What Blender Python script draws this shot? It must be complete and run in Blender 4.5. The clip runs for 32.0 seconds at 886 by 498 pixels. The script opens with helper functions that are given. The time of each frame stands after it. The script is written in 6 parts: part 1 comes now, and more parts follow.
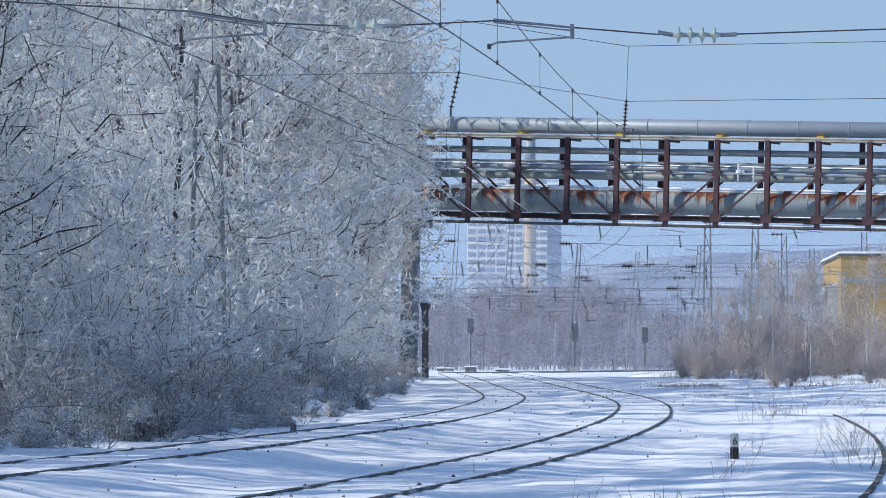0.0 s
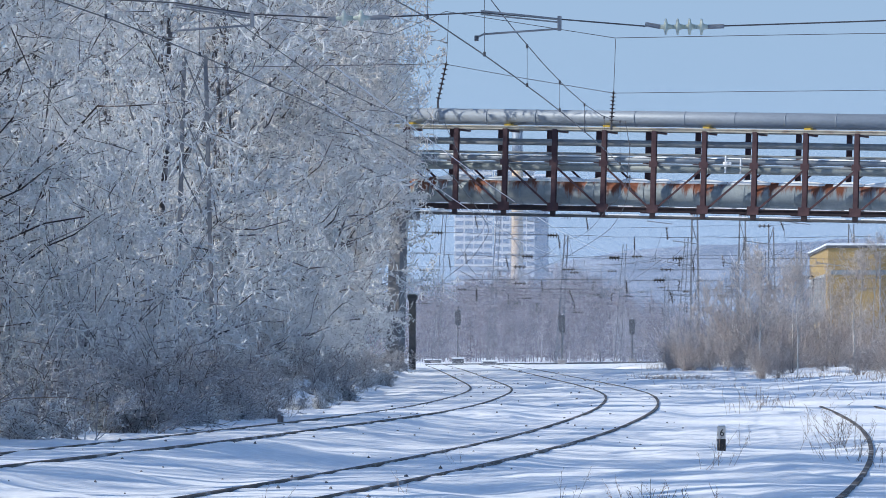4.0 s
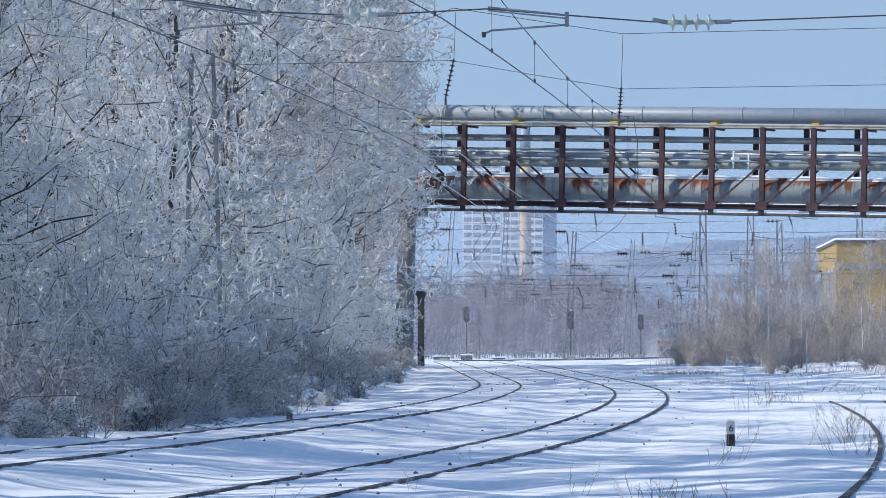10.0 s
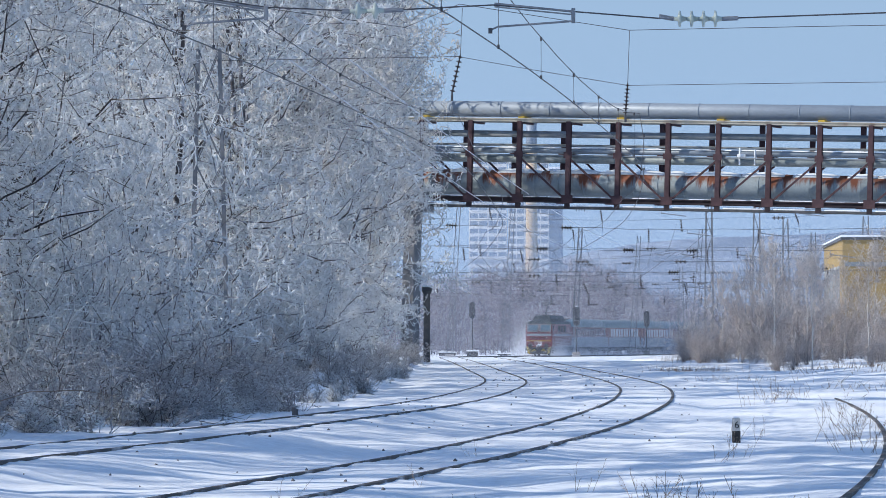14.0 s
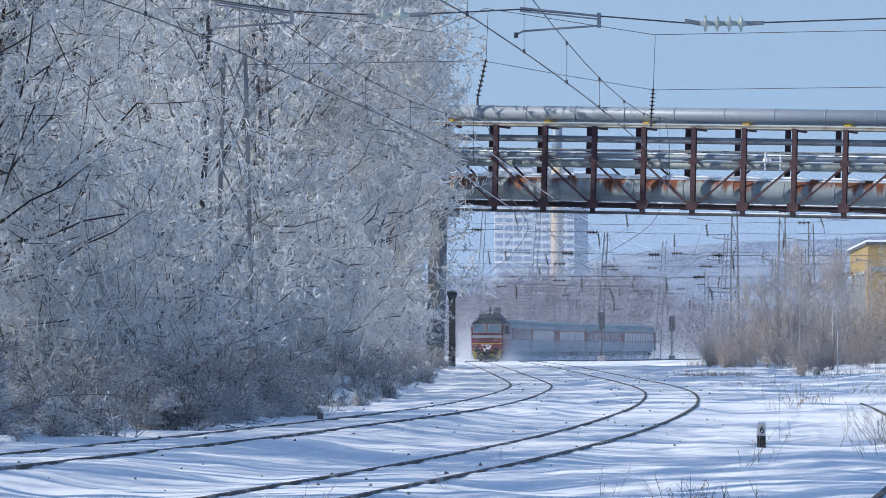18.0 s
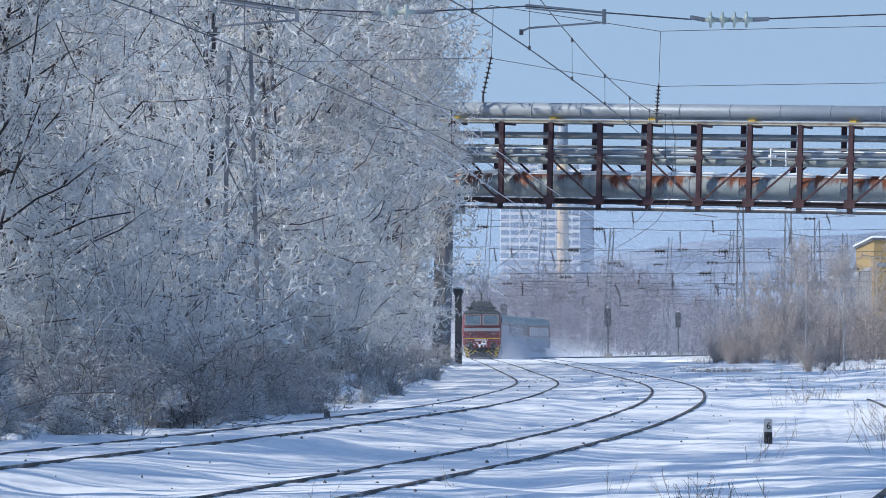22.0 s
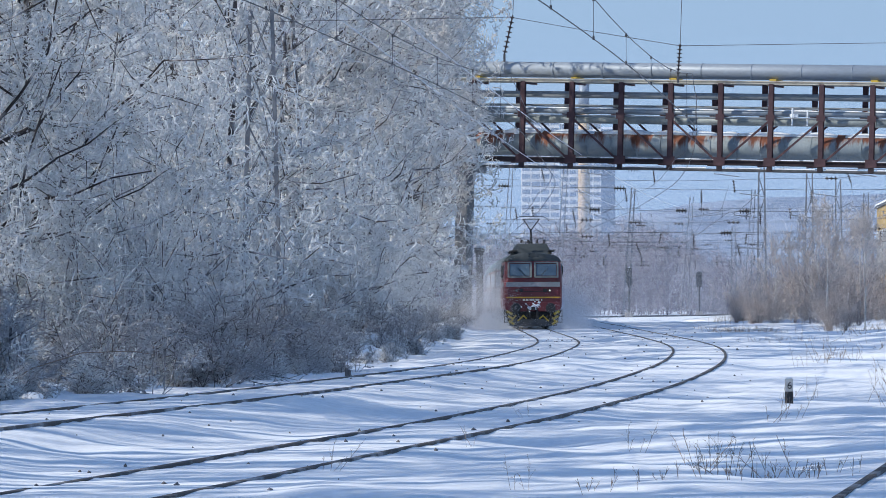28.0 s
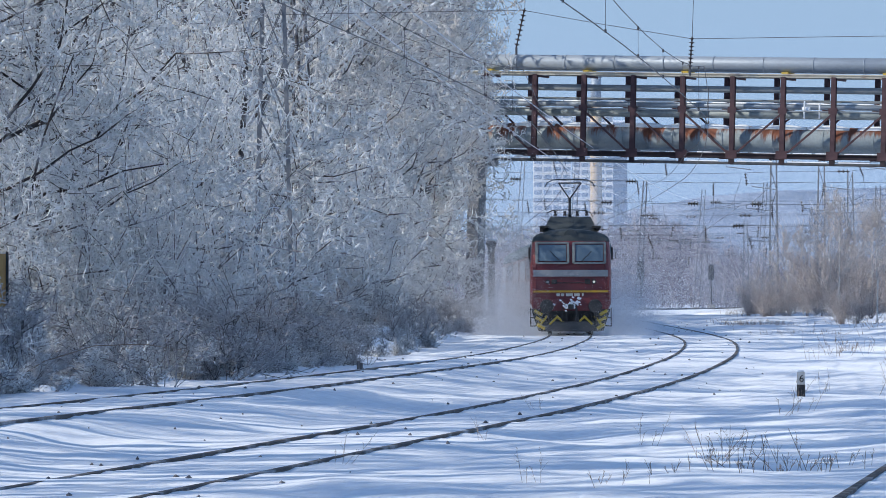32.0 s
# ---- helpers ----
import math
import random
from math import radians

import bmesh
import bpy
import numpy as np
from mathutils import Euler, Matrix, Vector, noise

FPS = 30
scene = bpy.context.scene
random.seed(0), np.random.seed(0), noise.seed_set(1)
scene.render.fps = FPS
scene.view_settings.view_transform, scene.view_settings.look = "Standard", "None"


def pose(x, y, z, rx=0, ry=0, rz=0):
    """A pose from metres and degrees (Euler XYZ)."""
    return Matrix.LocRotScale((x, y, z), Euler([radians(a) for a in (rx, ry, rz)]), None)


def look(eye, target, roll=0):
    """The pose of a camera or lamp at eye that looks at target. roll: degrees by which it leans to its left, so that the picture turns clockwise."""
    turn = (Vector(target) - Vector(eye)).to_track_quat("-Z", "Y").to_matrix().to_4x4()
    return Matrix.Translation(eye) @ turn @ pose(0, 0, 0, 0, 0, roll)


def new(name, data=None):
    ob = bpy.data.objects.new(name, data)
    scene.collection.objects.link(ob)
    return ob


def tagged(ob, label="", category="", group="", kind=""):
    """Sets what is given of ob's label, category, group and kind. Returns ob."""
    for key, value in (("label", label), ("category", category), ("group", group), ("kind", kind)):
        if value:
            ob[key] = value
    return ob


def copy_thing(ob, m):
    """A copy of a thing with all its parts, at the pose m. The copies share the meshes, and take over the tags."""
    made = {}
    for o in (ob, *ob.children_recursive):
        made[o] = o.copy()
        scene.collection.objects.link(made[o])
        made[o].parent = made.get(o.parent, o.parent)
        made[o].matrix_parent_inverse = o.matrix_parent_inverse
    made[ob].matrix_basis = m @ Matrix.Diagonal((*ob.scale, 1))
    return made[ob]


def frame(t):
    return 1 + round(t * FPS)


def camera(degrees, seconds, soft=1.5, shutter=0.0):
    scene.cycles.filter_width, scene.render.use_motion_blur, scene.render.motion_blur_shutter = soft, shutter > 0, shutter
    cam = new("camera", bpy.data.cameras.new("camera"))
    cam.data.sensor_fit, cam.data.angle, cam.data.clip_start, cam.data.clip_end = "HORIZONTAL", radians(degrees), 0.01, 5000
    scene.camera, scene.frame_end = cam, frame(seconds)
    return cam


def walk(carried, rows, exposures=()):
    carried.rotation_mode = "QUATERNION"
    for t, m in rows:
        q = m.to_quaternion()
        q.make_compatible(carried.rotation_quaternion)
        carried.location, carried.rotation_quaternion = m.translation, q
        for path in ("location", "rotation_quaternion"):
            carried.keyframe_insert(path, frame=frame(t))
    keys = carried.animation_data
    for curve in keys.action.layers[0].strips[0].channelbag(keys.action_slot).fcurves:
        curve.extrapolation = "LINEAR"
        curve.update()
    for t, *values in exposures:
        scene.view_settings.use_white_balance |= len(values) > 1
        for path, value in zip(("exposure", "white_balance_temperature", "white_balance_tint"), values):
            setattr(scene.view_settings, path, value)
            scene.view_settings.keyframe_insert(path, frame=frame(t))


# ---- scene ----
FOV, EYE = 9.3, 1.6
cam = camera(FOV, 32.0, soft=0.6)
ROWS = [  # seconds, yaw, pitch, roll
    (0, 0.0000, 1.1055, 0.000), (0.5, 0.0181, 1.0947, 0.040), (1, 0.0377, 1.0709, 0.043),
    (1.5, 0.0454, 1.0684, 0.001), (2, -0.0221, 1.1213, -0.069), (2.5, -0.0896, 1.1015, 0.064),
    (3, -0.1187, 1.0876, 0.012), (3.5, -0.1381, 1.0592, -0.026), (5.5, -0.1016, 0.9281, 0.052),
    (6, -0.1141, 0.9585, 0.112), (6.5, -0.1383, 0.9752, 0.093), (7, -0.1441, 1.0071, 0.204),
    (7.5, -0.1123, 1.0164, 0.199), (8, -0.0978, 1.0364, 0.224), (8.5, -0.0778, 1.0248, 0.199),
    (9, -0.0757, 1.0193, 0.228), (9.5, -0.0745, 1.0271, 0.242), (10, -0.0437, 0.9825, 0.238),
    (10.5, -0.0137, 0.9168, 0.185), (11, -0.0281, 0.8928, 0.079), (11.5, -0.0406, 0.8977, 0.177),
    (12, -0.0418, 0.8967, 0.148), (12.5, -0.0044, 0.8712, 0.183), (13, 0.0093, 0.8768, 0.100),
    (13.5, 0.0163, 0.9191, 0.092), (15.5, 0.0648, 0.9563, 0.157), (16, 0.0908, 0.9170, 0.233),
    (16.5, 0.1391, 0.9024, 0.186), (17, 0.2294, 0.9084, 0.295), (17.5, 0.2771, 0.9387, 0.210),
    (18, 0.2829, 0.9862, 0.011), (18.5, 0.2838, 0.9953, 0.041), (19, 0.2759, 1.0090, 0.057),
    (19.5, 0.3098, 0.9600, -0.013), (20, 0.3549, 0.9266, 0.058), (20.5, 0.3577, 0.9448, 0.159),
    (21, 0.3412, 0.9495, 0.240), (21.5, 0.3029, 0.9772, 0.167), (22, 0.3490, 0.9567, 0.200),
    (22.5, 0.3983, 0.9440, 0.101), (23, 0.4452, 0.9367, 0.336), (23.5, 0.4952, 0.9719, 0.270),
    (24, 0.5003, 1.0540, 0.218), (24.5, 0.5037, 1.0503, -0.089), (25, 0.5374, 0.9351, -0.036),
    (25.5, 0.5181, 0.8612, -0.006), (27.5, 0.5290, 0.6266, 0.107), (28, 0.5699, 0.5284, 0.129),
    (28.5, 0.6195, 0.5118, 0.225), (29, 0.7132, 0.5059, 0.402), (29.5, 0.7375, 0.5216, 0.442),
    (30, 0.7047, 0.4949, 0.317), (30.5, 0.6572, 0.4814, 0.359), (31, 0.6384, 0.4702, 0.387),
    (31.5, 0.6888, 0.4569, 0.178), (32, 0.6955, 0.4550, 0.125),
]

walk(cam, [(t, pose(0, 0, EYE, 90 + pitch, roll, yaw)) for t, yaw, pitch, roll in ROWS], [(0, 0.32, 6540, 8), (32, 0.32, 6540, 8)])

# ---- light: a low winter sun from the side, clear sky ----
SUN_EL, SUN_AZ = 36.0, -108.0  # azimuth from straight ahead, minus is to the left
world = bpy.data.worlds.new("sky")
scene.world = world
world.use_nodes = True
wn = world.node_tree
wn.nodes.clear()
sky = wn.nodes.new("ShaderNodeTexSky")
sky.sky_type, sky.sun_disc = "NISHITA", False
sky.sun_elevation, sky.sun_rotation = radians(SUN_EL), radians(SUN_AZ)
sky.air_density, sky.dust_density, sky.ozone_density, sky.altitude = 1.0, 0.2, 4.0, 600
bg = wn.nodes.new("ShaderNodeBackground")
bg.inputs["Strength"].default_value = 0.15
wo = wn.nodes.new("ShaderNodeOutputWorld")
# winter haze: the sky pales to an even light blue all round, low over the horizon
wc, ws, wr, wm = (wn.nodes.new(n) for n in ("ShaderNodeTexCoord", "ShaderNodeSeparateXYZ", "ShaderNodeMapRange", "ShaderNodeMix"))
wm.data_type = "RGBA"
wm.inputs["A"].default_value = (1.85, 2.7, 3.95, 1)
wr.inputs["From Min"].default_value, wr.inputs["From Max"].default_value = 0.07, 0.28
wn.links.new(wc.outputs["Generated"], ws.inputs["Vector"])
wn.links.new(ws.outputs["Z"], wr.inputs["Value"])
wn.links.new(wr.outputs["Result"], wm.inputs["Factor"])
wn.links.new(sky.outputs["Color"], wm.inputs["B"])
wn.links.new(wm.outputs["Result"], bg.inputs["Color"])
wn.links.new(bg.outputs["Background"], wo.inputs["Surface"])

sun = new("sun", bpy.data.lights.new("sun", "SUN"))
sun.data.energy, sun.data.angle, sun.data.color = 3.2, radians(0.45), (1.0, 0.94, 0.85)
sd = Vector((math.sin(radians(SUN_AZ)) * math.cos(radians(SUN_EL)), math.cos(radians(SUN_AZ)) * math.cos(radians(SUN_EL)), math.sin(radians(SUN_EL))))
sun.matrix_world = look(sd * 100, (0, 0, 0))


# ---- materials ----
def mat(name, base, other=None, scale=4.0, rough=0.8, metal=0.0, bump=0.0, fine=40.0, island=0.0, objvar=0.0, translucent=0.0,
        low=0.35, high=0.65, spec=0.3, stretch=(1, 1, 1), glow=0.0):
    """Two colours mixed by noise, with fine grain, bump, and variation from piece to piece."""
    m = bpy.data.materials.new(name)
    m.use_nodes = True
    nt = m.node_tree
    bs = nt.nodes["Principled BSDF"]
    bs.inputs["Roughness"].default_value, bs.inputs["Metallic"].default_value = rough, metal
    bs.inputs["Specular IOR Level"].default_value = spec
    link = nt.links.new
    tc, mp = nt.nodes.new("ShaderNodeTexCoord"), nt.nodes.new("ShaderNodeMapping")
    mp.inputs["Scale"].default_value = stretch
    link(tc.outputs["Object"], mp.inputs["Vector"])
    n1 = nt.nodes.new("ShaderNodeTexNoise")
    n1.inputs["Scale"].default_value, n1.inputs["Detail"].default_value, n1.inputs["Roughness"].default_value = scale, 6, 0.6
    link(mp.outputs["Vector"], n1.inputs["Vector"])
    ramp = nt.nodes.new("ShaderNodeMapRange")
    ramp.inputs["From Min"].default_value, ramp.inputs["From Max"].default_value = low, high
    link(n1.outputs["Fac"], ramp.inputs["Value"])
    mix = nt.nodes.new("ShaderNodeMix")
    mix.data_type = "RGBA"
    other = other or tuple(c * 0.8 for c in base)
    mix.inputs["A"].default_value, mix.inputs["B"].default_value = (*base, 1), (*other, 1)
    link(ramp.outputs["Result"], mix.inputs["Factor"])
    n2 = nt.nodes.new("ShaderNodeTexNoise")
    n2.inputs["Scale"].default_value, n2.inputs["Detail"].default_value = fine, 3
    link(mp.outputs["Vector"], n2.inputs["Vector"])
    hsv = nt.nodes.new("ShaderNodeHueSaturation")
    link(mix.outputs["Result"], hsv.inputs["Color"])
    grain = nt.nodes.new("ShaderNodeMapRange")
    grain.inputs["To Min"].default_value, grain.inputs["To Max"].default_value = 0.82, 1.18
    link(n2.outputs["Fac"], grain.inputs["Value"])
    value = grain.outputs["Result"]
    for amount, node, socket in ((island, "ShaderNodeNewGeometry", "Random Per Island"), (objvar, "ShaderNodeObjectInfo", "Random")):
        if amount:
            src, var, mul = nt.nodes.new(node), nt.nodes.new("ShaderNodeMapRange"), nt.nodes.new("ShaderNodeMath")
            var.inputs["To Min"].default_value, var.inputs["To Max"].default_value = 1 - amount, 1 + amount * 0.12
            mul.operation = "MULTIPLY"
            link(src.outputs[socket], var.inputs["Value"])
            link(var.outputs["Result"], mul.inputs[0])
            link(value, mul.inputs[1])
            value = mul.outputs["Value"]
    link(value, hsv.inputs["Value"])
    link(hsv.outputs["Color"], bs.inputs["Base Color"])
    if bump:
        bp = nt.nodes.new("ShaderNodeBump")
        bp.inputs["Strength"].default_value, bp.inputs["Distance"].default_value = bump, 0.05
        link(n2.outputs["Fac"], bp.inputs["Height"])
        link(bp.outputs["Normal"], bs.inputs["Normal"])
    if glow:
        bs.inputs["Emission Color"].default_value, bs.inputs["Emission Strength"].default_value = (1.0, 0.95, 0.85, 1), glow
    if translucent:
        tr, ms = nt.nodes.new("ShaderNodeBsdfTranslucent"), nt.nodes.new("ShaderNodeMixShader")
        link(hsv.outputs["Color"], tr.inputs["Color"])
        ms.inputs["Fac"].default_value = translucent
        link(bs.outputs["BSDF"], ms.inputs[1])
        link(tr.outputs["BSDF"], ms.inputs[2])
        link(ms.outputs["Shader"], nt.nodes["Material Output"].inputs["Surface"])
    return m


SNOW = mat("snow", (0.88, 0.90, 0.94), (0.80, 0.84, 0.90), 1.5, 0.7, bump=0.35, fine=7, spec=0.2)
SNOWCAP = mat("snow_cap", (0.88, 0.9, 0.93), (0.82, 0.85, 0.9), 3, 0.7, bump=0.3, fine=20, spec=0.2)
FROST = mat("hoar_frost", (0.975, 0.984, 0.993), (0.96, 0.975, 0.99), 0.35, 0.8, island=0.24, translucent=0.5, fine=3)
FROST_DIM = mat("frosted_twigs", (0.60, 0.58, 0.60), (0.90, 0.92, 0.95), 0.5, 0.85, island=0.4, translucent=0.45, fine=3)
FROST_FAR = mat("frosted_far_twigs", (0.22, 0.17, 0.19), (0.66, 0.62, 0.66), 0.16, 0.85, island=0.6, low=0.42, high=0.6, translucent=0.3, fine=0.5)
FROST_WARM = mat("frosted_dry_leaves", (0.95, 0.91, 0.87), (0.965, 0.97, 0.98), 0.5, 0.85, island=0.3, translucent=0.45, fine=3)
BARK = mat("bark", (0.08, 0.07, 0.07), (0.62, 0.64, 0.69), 2.4, 0.9, bump=0.6, fine=25, low=0.45, high=0.66)
BARK_DARK = mat("dark_bark", (0.05, 0.042, 0.042), (0.58, 0.60, 0.64), 1.6, 0.9, bump=0.6, fine=25, low=0.5, high=0.68)
BIRCH = mat("birch_bark", (0.55, 0.54, 0.52), (0.2, 0.18, 0.17), 3, 0.85, bump=0.4, fine=25, low=0.5, high=0.75)
TWIG = mat("bare_twigs", (0.66, 0.55, 0.51), (0.95, 0.92, 0.91), 0.5, 0.9, island=0.55, translucent=0.35, fine=4)
REED = mat("dry_stalks", (0.30, 0.22, 0.17), (0.45, 0.39, 0.35), 0.8, 0.9, island=0.4, translucent=0.2, fine=6)
RAIL = mat("rail_steel", (0.085, 0.075, 0.07), (0.42, 0.43, 0.46), 1.1, 0.75, 0.1, bump=0.3, fine=30, low=0.5, high=0.72)
STONE = mat("ballast_stone", (0.13, 0.12, 0.12), (0.25, 0.25, 0.27), 3, 0.9, island=0.4, fine=30)
# darker copy of the concrete, with the trees' shade on the column painted in
PIER = mat("shaded_concrete", (0.24, 0.24, 0.25), (0.15, 0.15, 0.16), 1.2, 0.9, bump=0.4, fine=18)
CONCRETE = mat("concrete", (0.36, 0.35, 0.34), (0.27, 0.26, 0.26), 1.2, 0.9, bump=0.4, fine=18)
DARKPOST = mat("dark_painted_steel", (0.06, 0.065, 0.07), (0.12, 0.12, 0.13), 3, 0.6, 0.2, fine=25)
MASTSTEEL = mat("weathered_mast_steel", (0.13, 0.14, 0.16), (0.24, 0.25, 0.27), 3, 0.7, 0.2, fine=25)
GREYSTEEL = mat("galvanised_steel", (0.22, 0.23, 0.25), (0.33, 0.34, 0.36), 3, 0.55, 0.4, fine=25)
CHORD = mat("dark_rusty_chord", (0.028, 0.024, 0.03), (0.05, 0.036, 0.04), 1.6, 0.85, bump=0.4, fine=20)
RUST = mat("rusty_steel", (0.055, 0.034, 0.042), (0.095, 0.055, 0.06), 1.6, 0.85, bump=0.4, fine=20)
WIRE = mat("wire", (0.05, 0.05, 0.06), (0.12, 0.12, 0.13), 2, 0.6, 0.3)
WIREFROST = mat("frosted_wire", (0.75, 0.78, 0.83), (0.6, 0.62, 0.66), 2, 0.8)
PORCELAIN = mat("pale_insulator", (0.45, 0.52, 0.46), (0.58, 0.62, 0.55), 5, 0.25, spec=0.5)
DARKINS = mat("brown_insulator", (0.03, 0.025, 0.03), (0.06, 0.05, 0.05), 5, 0.3, spec=0.5)
PIPE_GREY = mat("pipe_cladding", (0.30, 0.34, 0.39), (0.25, 0.29, 0.34), 0.5, 0.5, 0.2, bump=0.1, fine=8, stretch=(0.4, 1, 1))
PIPE_BLUE = mat("pipe_sheet", (0.22, 0.26, 0.27), (0.32, 0.35, 0.35), 1.0, 0.6, 0.2, bump=0.1, fine=8)
PIPE_DARK = mat("pipe_dark", (0.16, 0.19, 0.21), (0.28, 0.3, 0.32), 0.7, 0.7, 0.1, fine=8)
BEAM = mat("pale_beam", (0.5, 0.47, 0.4), (0.3, 0.22, 0.17), 1.0, 0.8, fine=12, low=0.5, high=0.7)
YELLOW_PAINT = mat("yellow_paint", (0.62, 0.42, 0.06), (0.45, 0.32, 0.08), 3, 0.6)


# ---- shaping helpers ----
class Shape:
    """Collects the faces of one mesh."""

    def __init__(self):
        self.v, self.f = [], []

    def add(self, verts, faces):
        k = len(self.v)
        self.v += [tuple(p) for p in verts]
        self.f += [tuple(i + k for i in f) for f in faces]
        return self

    def box(self, x0, x1, y0, y1, z0, z1, bevel=0.0, m=None):
        if bevel:
            bm = bmesh.new()
            bmesh.ops.create_cube(bm, size=1)
            for w in bm.verts:
                w.co = ((x0 + x1) / 2 + w.co.x * (x1 - x0), (y0 + y1) / 2 + w.co.y * (y1 - y0), (z0 + z1) / 2 + w.co.z * (z1 - z0))
            bmesh.ops.bevel(bm, geom=bm.edges[:], offset=bevel, segments=2, affect="EDGES", profile=0.5)
            bm.verts.index_update()
            vs = [w.co.copy() for w in bm.verts]
            fs = [[w.index for w in f.verts] for f in bm.faces]
            bm.free()
        else:
            vs = [Vector(p) for p in ((x0, y0, z0), (x1, y0, z0), (x1, y1, z0), (x0, y1, z0), (x0, y0, z1), (x1, y0, z1), (x1, y1, z1), (x0, y1, z1))]
            fs = [(3, 2, 1, 0), (4, 5, 6, 7), (0, 1, 5, 4), (1, 2, 6, 5), (2, 3, 7, 6), (3, 0, 4, 7)]
        return self.add([m @ p for p in vs] if m else vs, fs)

    def tube(self, points, radii, n=8, caps=True):
        pts = [Vector(p) for p in points]
        if not hasattr(radii, "__len__"):
            radii = [radii] * len(pts)
        vs, fs = [], []
        for i, p in enumerate(pts):
            d = (pts[min(i + 1, len(pts) - 1)] - pts[max(i - 1, 0)]).normalized()
            a = d.cross(Vector((0, 0, 1)) if abs(d.z) < 0.9 else Vector((1, 0, 0))).normalized()
            b = d.cross(a)
            for j in range(n):
                w = 2 * math.pi * (j + 0.5) / n
                vs.append(p + (a * math.cos(w) + b * math.sin(w)) * radii[i])
        for i in range(len(pts) - 1):
            for j in range(n):
                q = (j + 1) % n
                fs.append((i * n + j, i * n + q, (i + 1) * n + q, (i + 1) * n + j))
        if caps:
            fs += [tuple(range(n))[::-1], tuple((len(pts) - 1) * n + j for j in range(n))]
        return self.add(vs, fs)

    def bar(self, p, q, w, h=None):
        """A rectangular bar from p to q."""
        h = h or w
        p, q = Vector(p), Vector(q)
        d = (q - p).normalized()
        a = d.cross(Vector((0, 0, 1)) if abs(d.z) < 0.95 else Vector((0, 1, 0))).normalized()
        b = a.cross(d)
        vs = [c + a * (sx * w / 2) + b * (sy * h / 2) for c in (p, q) for sx, sy in ((-1, -1), (1, -1), (1, 1), (-1, 1))]
        return self.add(vs, [(3, 2, 1, 0), (4, 5, 6, 7), (0, 1, 5, 4), (1, 2, 6, 5), (2, 3, 7, 6), (3, 0, 4, 7)])

    def rings(self, loops, close=True):
        """Skins loops of equal length."""
        n = len(loops[0])
        vs = [p for loop in loops for p in loop]
        fs = [(i * n + j, i * n + (j + 1) % n, (i + 1) * n + (j + 1) % n, (i + 1) * n + j) for i in range(len(loops) - 1) for j in range(n)]
        if close:
            fs += [tuple(range(n))[::-1], tuple((len(loops) - 1) * n + j for j in range(n))]
        return self.add(vs, fs)

    def mesh(self, name, material, smooth=False):
        me = bpy.data.meshes.new(name)
        me.from_pydata(self.v, [], self.f)
        me.materials.append(material)
        if smooth:
            me.polygons.foreach_set("use_smooth", [True] * len(me.polygons))
        me.update()
        return me


def part(name, shape, material, parent, label="", smooth=False, at=None):
    ob = new(name, shape.mesh(name, material, smooth))
    ob.parent = parent
    if at is not None:
        ob.matrix_basis = at
    return tagged(ob, label)


def thing(name, label, category, m=None, group="", kind=""):
    ob = new(name)
    ob.empty_display_size = 0.2
    if m is not None:
        ob.matrix_basis = m
    return tagged(ob, label, category, group, kind)


def array_mesh(name, verts, faces, material, smooth=False):
    """A mesh from numpy arrays; all faces have the same number of corners."""
    me = bpy.data.meshes.new(name)
    n, k = faces.shape
    me.vertices.add(len(verts))
    me.vertices.foreach_set("co", np.asarray(verts, np.float32).ravel())
    me.loops.add(n * k)
    me.loops.foreach_set("vertex_index", np.asarray(faces, np.int32).ravel())
    me.polygons.add(n)
    me.polygons.foreach_set("loop_start", np.arange(0, n * k, k, dtype=np.int32))
    if smooth:
        me.polygons.foreach_set("use_smooth", np.ones(n, bool))
    me.materials.append(material)
    me.update(calc_edges=True)
    return me


# ---- the plan: centre lines of the tracks, x and rail height over y ----
def spline(xs, ys):
    """A natural cubic through the points, straight beyond its ends."""
    xs, ys = np.array(xs, float), np.array(ys, float)
    n, h = len(xs), np.diff(xs)
    a, b = np.eye(n), np.zeros(n)
    for i in range(1, n - 1):
        a[i, i - 1:i + 2] = h[i - 1], 2 * (h[i - 1] + h[i]), h[i]
        b[i] = 6 * ((ys[i + 1] - ys[i]) / h[i] - (ys[i] - ys[i - 1]) / h[i - 1])
    k = np.linalg.solve(a, b)

    def value(q):
        q = np.asarray(q, float)
        i = np.clip(np.searchsorted(xs, q) - 1, 0, n - 2)
        c = np.clip(q, xs[0], xs[-1])
        t, u = c - xs[i], xs[i + 1] - c
        y = (k[i] * u ** 3 + k[i + 1] * t ** 3) / (6 * h[i]) + (ys[i] / h[i] - k[i] * h[i] / 6) * u + (ys[i + 1] / h[i] - k[i + 1] * h[i] / 6) * t
        s0 = (ys[1] - ys[0]) / h[0] - h[0] * k[1] / 6
        s1 = (ys[-1] - ys[-2]) / h[-1] + h[-1] * k[-2] / 6
        return y + np.where(q < xs[0], (q - xs[0]) * s0, 0) + np.where(q > xs[-1], (q - xs[-1]) * s1, 0)
    return value


